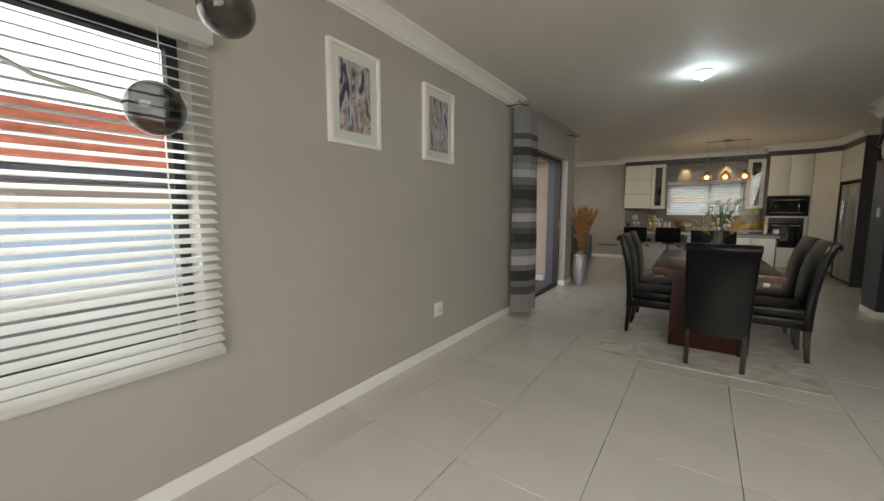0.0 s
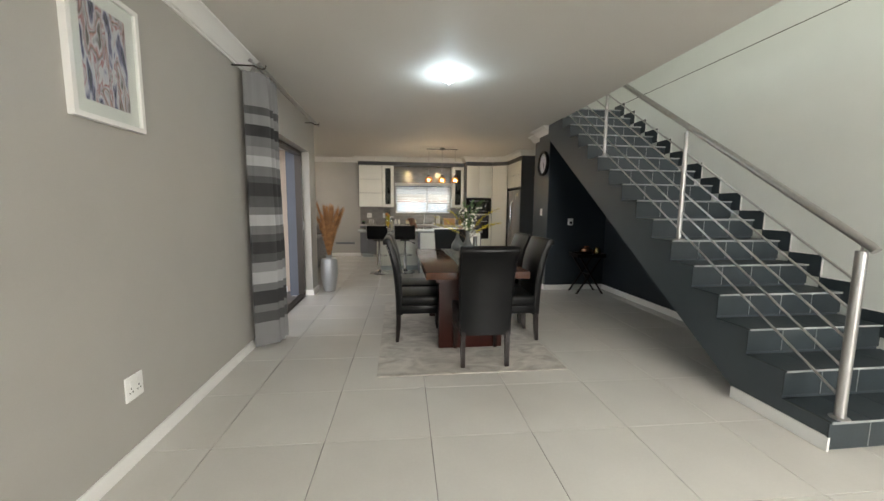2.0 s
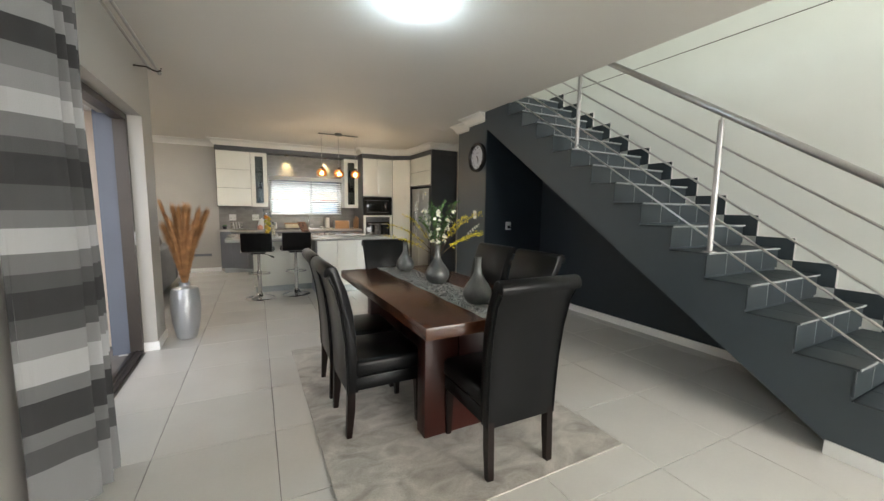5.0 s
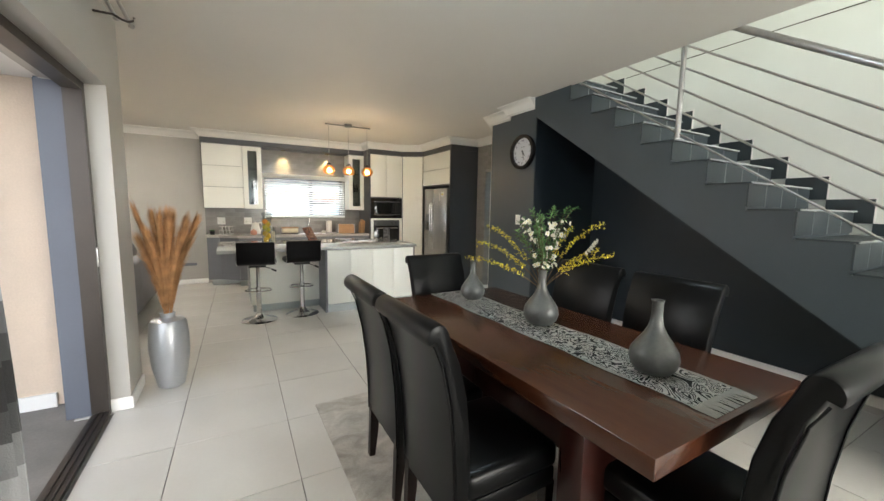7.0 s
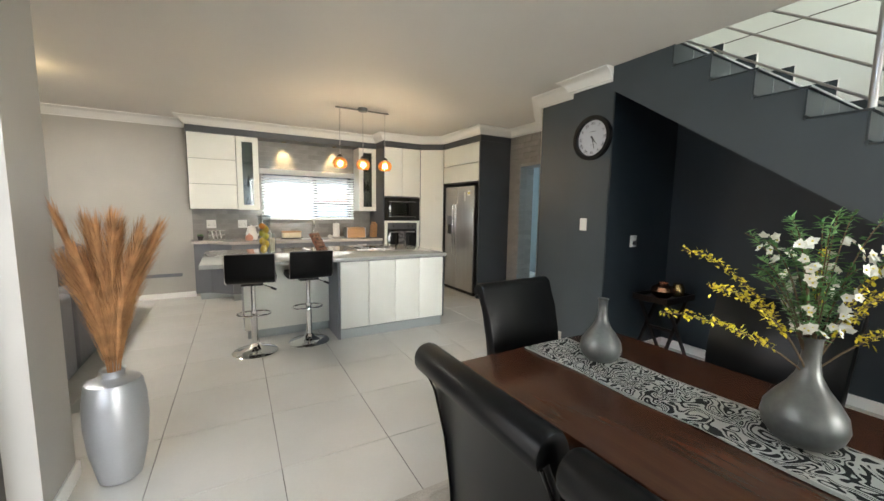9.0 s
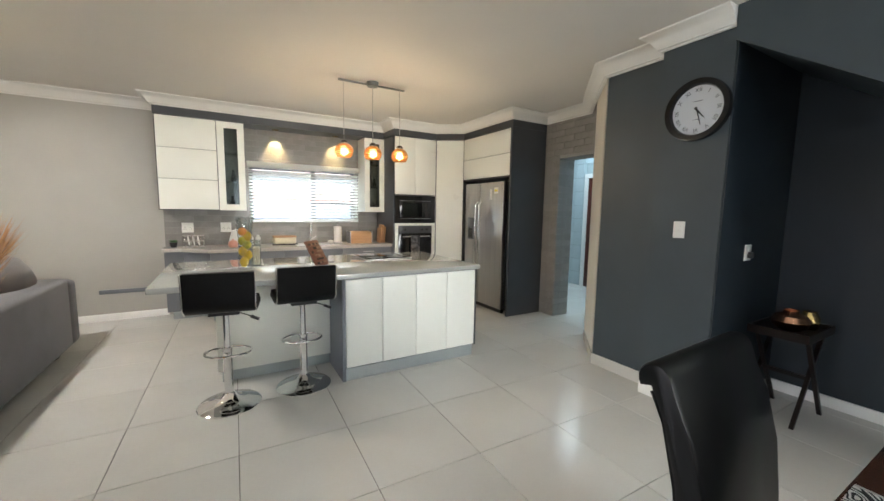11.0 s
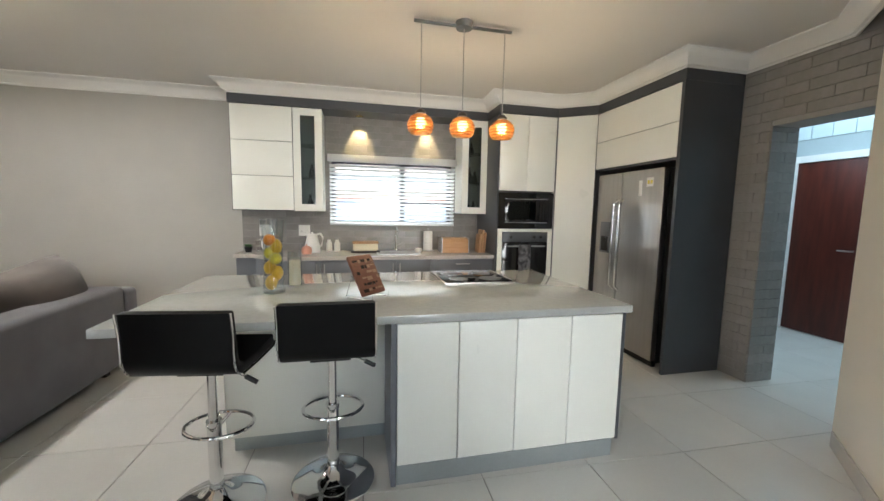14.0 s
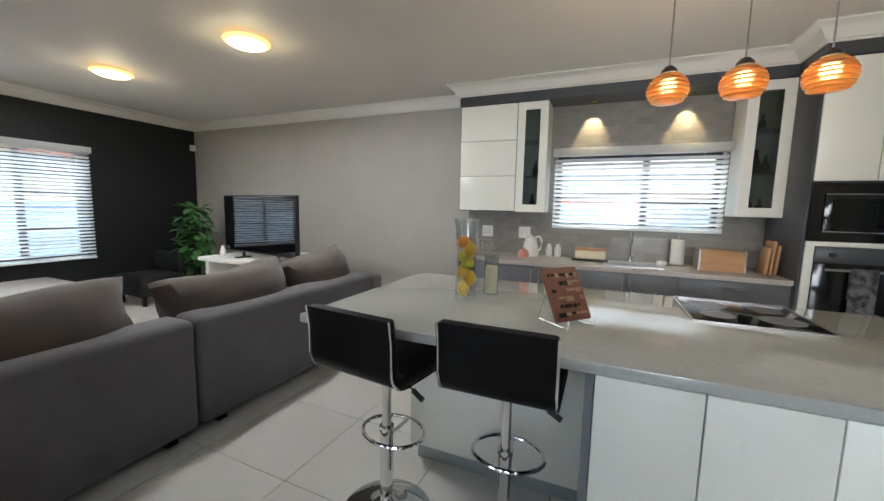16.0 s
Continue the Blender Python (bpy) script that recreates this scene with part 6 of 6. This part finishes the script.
for y, ln, h, tilt, z in ((7.62, 1.0, 0.50, -14, 0.43), (8.72, 0.98, 0.46, -12, 0.43), (9.58, 0.76, 0.46, -10, 0.43)):
    bm = bmesh.new()
    res = bmesh.ops.create_cube(bm, size=1.0)
    bmesh.ops.subdivide_edges(bm, edges=bm.edges[:], cuts=13, use_grid_fill=True)
    for v in bm.verts:
        u, w = v.co.y * 2, v.co.z * 2
        k = (1 - abs(u) ** 2.4) * (1 - abs(w) ** 2.4)
        v.co.x *= 0.08 + 1.25 * max(0.0, k) ** 0.55
        v.co.y *= 1 - 0.13 * (1 - abs(w)) * abs(u) ** 4
        v.co.z *= 1 - 0.16 * (1 - abs(u)) * abs(w) ** 4 * (1 if w > 0 else 0.4) - 0.10 * abs(u) ** 5 * (w > 0)
        v.co += 0.022 * Vector((noise.noise(v.co * 4 + Vector((y, 0, 0))), noise.noise(v.co * 3 + Vector((0, y, 0))), 2.2 * noise.noise(v.co * 2 + Vector((0, y, 5)))))
        v.co = Vector((v.co.x * 0.40, v.co.y * ln, v.co.z * h))
    bmesh.ops.rotate(bm, verts=bm.verts[:], cent=(0, 0, 0), matrix=Matrix.Rotation(radians(tilt), 3, "Y"))
    bmesh.ops.rotate(bm, verts=bm.verts[:], cent=(0, 0, 0), matrix=Matrix.Rotation(radians(3 if y < 9 else 9), 3, "X"))
    lowz = min(v.co.z for v in bm.verts)
    solid("sofa_cushion", bm, M_CUSH, "plump brown back cushion leaning on the sofa", "cushion", "sofa cushions", (-2.29, y, z - lowz - 0.01))

tv = thing("television", (-3.71, 10.22, 0.665), "black flat television reflecting a bright window", "television", rz=-9)
part("panel", B((-0.735, 0.735, -0.02, 0.03, 0.075, 0.79), bevel=0.006), M_BLACK_M, tv)
part("screen", B((-0.72, 0.72, -0.0225, -0.0205, 0.092, 0.777)), M_SCREEN, tv)
for sx in (-0.35, 0.35):
    part("foot", B((sx - 0.03, sx + 0.03, -0.10, 0.10, 0.0, 0.012), (sx - 0.012, sx + 0.012, -0.01, 0.02, 0.012, 0.09)), M_BLACK_M, tv)
ts = thing("tv_stand", (-3.75, 10.30, 0.0), "white television bench with panel legs", "bench")
part("top", B((-0.85, 0.85, -0.26, 0.30, 0.615, 0.662), bevel=0.004), M_WHITE_PL, ts)
part("shelf", B((-0.70, 0.70, -0.22, 0.28, 0.20, 0.23), bevel=0.003), M_WHITE_PL, ts)
for sx in (-0.72, 0.0, 0.72):
    part("leg", B((sx - 0.03, sx + 0.03, -0.23, 0.28, 0.0, 0.615), bevel=0.003), M_WHITE_PL, ts)
pf = thing("photo_frame", (-2.99, 10.15, 0.6625), "small white photo frame standing on the bench", "frame", rz=12)
part("frame", B((-0.10, 0.10, -0.008, 0.008, 0.0, 0.15), bevel=0.003), M_WHITE_PL, pf)
part("photo", B((-0.06, 0.06, -0.010, -0.0085, 0.03, 0.12)), M_CUSH, pf)
bm = bmesh.new()
lathe(bm, [(0.0, 0.0), (0.035, 0.0), (0.04, 0.05), (0.02, 0.11), (0.022, 0.13), (0.0, 0.13)], 20)
solid("ornament", bm, M_WHITE_PL, "small white ornament on the television bench", "ornament", "", (-4.45, 10.28, 0.6625))

plant = thing("potted_plant", (-5.25, 10.45, 0.0), "broad-leaved green houseplant in a dark pot", "plant")
part("pot", lathe(bmesh.new(), [(0.0, 0.0), (0.13, 0.0), (0.17, 0.30), (0.16, 0.30), (0.13, 0.26), (0.0, 0.26)], 30), M_BLACK_M, plant)
bm = bmesh.new()
tube(bm, [(0, 0, 0.25), (0.02, 0.01, 0.6), (0.0, 0.02, 0.95)], 0.015, 8, 0.008)
part("trunk", bm, M_STEM, plant)
random.seed(14)
lv = bmesh.new()
for k in range(190):
    a, h = random.uniform(0, 6.28), random.uniform(0.42, 1.32)
    r = random.uniform(0.04, 0.30) * (1.0 - 1.1 * abs(h - 0.92) ** 1.6)
    leaf(lv, (r * math.cos(a) * 0.7, r * math.sin(a) * 0.7, h), (math.cos(a), math.sin(a), random.uniform(-1.3, 0.5)), random.uniform(0.13, 0.20), random.uniform(0.08, 0.12), (0, 0, 1))
part("leaves", lv, M_LEAF, plant)

ct = thing("coffee_table", (-5.35, 8.55, 0.0), "low dark table with a pale glossy top", "table")
part("top", B((-0.45, 0.45, -0.50, 0.50, 0.41, 0.45), bevel=0.004), M_STONE_B, ct)
for sx in (-0.4, 0.4):
    for sy in (-0.45, 0.45):
        part("leg", B((sx - 0.03, sx + 0.03, sy - 0.03, sy + 0.03, 0.0, 0.41)), M_LEG, ct)
ac = thing("desk_chair", (-5.45, 9.95, 0.0), "low black armchair by the dark wall", "chair")
part("seat", B((-0.28, 0.28, -0.28, 0.28, 0.12, 0.40), bevel=0.04, seg=3), M_WALL_BLACK, ac)
part("backrest", B((-0.28, 0.28, 0.20, 0.30, 0.40, 0.66), bevel=0.04, seg=3), M_WALL_BLACK, ac)
for sx in (-0.24, 0.24):
    for sy in (-0.22, 0.22):
        part("leg", B((sx - 0.02, sx + 0.02, sy - 0.02, sy + 0.02, 0.0, 0.13)), M_LEG, ac)
solid("alarm_sensor", B((-6.045, -5.99, 10.96, 11.03, 2.18, 2.27), bevel=0.008), M_WHITE_PL, "small white alarm sensor in the wall corner", "sensor")
solid("wall_vent", B((-1.95, -1.45, YN - 0.012, YN - 0.001, 0.32, 0.37), bevel=0.002), M_CAB_MID, "slim grey vent strip low on the wall", "vent")

# ---- tiles of walls and floor ----
def wall_tiles(parent, u0, u1, z0, z1, place, skip, h=0.077, w=0.305, gap=0.0022, material=M_SUBWAY, bond=True):
    """Bond of subway tiles on a wall; place(u, z) is the pose of a tile whose own axes are u and height."""
    cache = {}
    r, z = 0, z0
    while z < z1 - 0.01:
        zz = min(z + h, z1)
        u = u0 - (w / 2 if bond and r % 2 else 0)
        while u < u1 - 0.005:
            a, b = max(u, u0), min(u + w, u1)
            pieces = [(a, b)]
            for s0, s1, t0, t1 in skip:
                if z < t1 - 0.005 and zz > t0 + 0.005:
                    nxt = []
                    for p, q in pieces:
                        if q <= s0 or p >= s1:
                            nxt.append((p, q))
                        else:
                            if p < s0:
                                nxt.append((p, s0))
                            if q > s1:
                                nxt.append((s1, q))
                    pieces = nxt
            for p, q in pieces:
                if q - p < 0.012:
                    continue
                key = (round(q - p, 3), round(zz - z, 3))
                if key not in cache:
                    cache[key] = mesh_of("wall_tile", B((gap / 2, q - p - gap / 2, -0.010, 0.0, gap / 2, zz - z - gap / 2), bevel=0.002, seg=1), material)
                o = new("wall_tile", cache[key])
                o.parent = parent
                o.matrix_basis = place(p, z)
            u += w
        z, r = zz, r + 1


splash = structure("splashback", B((-1.29, -0.34, BK, YN - 0.001, 0.868, 2.41), (1.15, 1.466, BK, YN - 0.001, 0.868, 2.41), (-0.34, 1.15, BK, YN - 0.001, 0.868, 1.165), (-0.34, 1.15, BK, YN - 0.001, 1.945, 2.41)), M_SUBGROUT, "pale grout bed of the tiled splashback", "splashback")
wall_tiles(splash, -1.29, 1.466, 0.869, 2.405, lambda u, z: pose(u, BK + 0.0085, z), [(-0.345, 1.155, 1.16, 1.95), (-1.29, -0.40, 1.36, 3.0), (1.18, 1.47, 1.36, 3.0)])
brick = bpy.data.objects["wall_scullery"]
wall_tiles(brick, 7.99, 9.0, 0.0, 2.50, lambda u, z: pose(3.0665, 8.995 - (u - 7.99), z, 0, 0, -90), [(8.995 + 7.99 - 8.76, 9.0, 0.0, 2.04)])
wall_tiles(brick, 3.058, 3.33, 0.0, 2.04, lambda u, z: pose(u, 8.7615, z), [])

scullery = bpy.data.objects["wall_scullery_east"]
wall_tiles(scullery, 0.0, 2.8, 0.0, 2.60, lambda u, z: pose(5.1215, 10.45 - u, z, 0, 0, -90), [(0.45, 1.275, 0.0, 2.065)], h=0.25, w=0.20, gap=0.006, material=M_TILE_BLUE, bond=False)

PITCH, SKEW = 0.6005, radians(-1.05)
base_mesh = mesh_of("floor_tile", B((-0.2985, 0.2985, -0.2985, 0.2985, -0.008, 0.0), bevel=0.0015, seg=1), M_TILE)
floor = bpy.data.objects["floor"]
cs, sn = math.cos(SKEW), math.sin(SKEW)
for i in range(-11, 10):
    for j in range(-10, 16):
        lx, ly = (i + 0.5) * PITCH, (j + 0.5) * PITCH
        x, y = -0.106 + lx * cs - ly * sn, 2.732 + lx * sn + ly * cs
        if x < XL + 0.0 and y < 6.6 and not (x + 0.31 > XL and y > YS):
            continue
        if y < YS - 0.3 or y > YN + 0.3 or x < XW - 0.3 or x > 5.4 or (x > XR + 0.28 and y < 7.2):
            continue
        lo_x = XW if y > 6.6 else XL
        hi_x = 5.12 if y > 7.2 else XR
        lo_y = 6.78 if x < XL - 0.2 else YS
        cut = []
        if x - 0.31 < lo_x:
            cut.append(((lo_x, 0, 0), (-1, 0, 0)))
        if x + 0.31 > hi_x:
            cut.append(((hi_x, 0, 0), (1, 0, 0)))
        if y - 0.31 < lo_y:
            cut.append(((0, lo_y, 0), (0, -1, 0)))
        if y + 0.31 > YN:
            cut.append(((0, YN, 0), (0, 1, 0)))
        me = base_mesh
        at = pose(x, y, 0.0, 0, 0, math.degrees(SKEW))
        if cut:
            bm = bmesh.new()
            bm.from_mesh(base_mesh)
            inv = at.inverted()
            for p, nrm in cut:
                bmesh.ops.bisect_plane(bm, geom=bm.verts[:] + bm.edges[:] + bm.faces[:], plane_co=inv @ Vector(p), plane_no=inv.to_3x3() @ Vector(nrm), clear_outer=True)
            if len(bm.faces) < 3:
                bm.free()
                continue
            me = mesh_of("floor_tile", bm, M_TILE)
        o = new("floor_tile", me)
        o.parent = floor
        o.matrix_basis = at
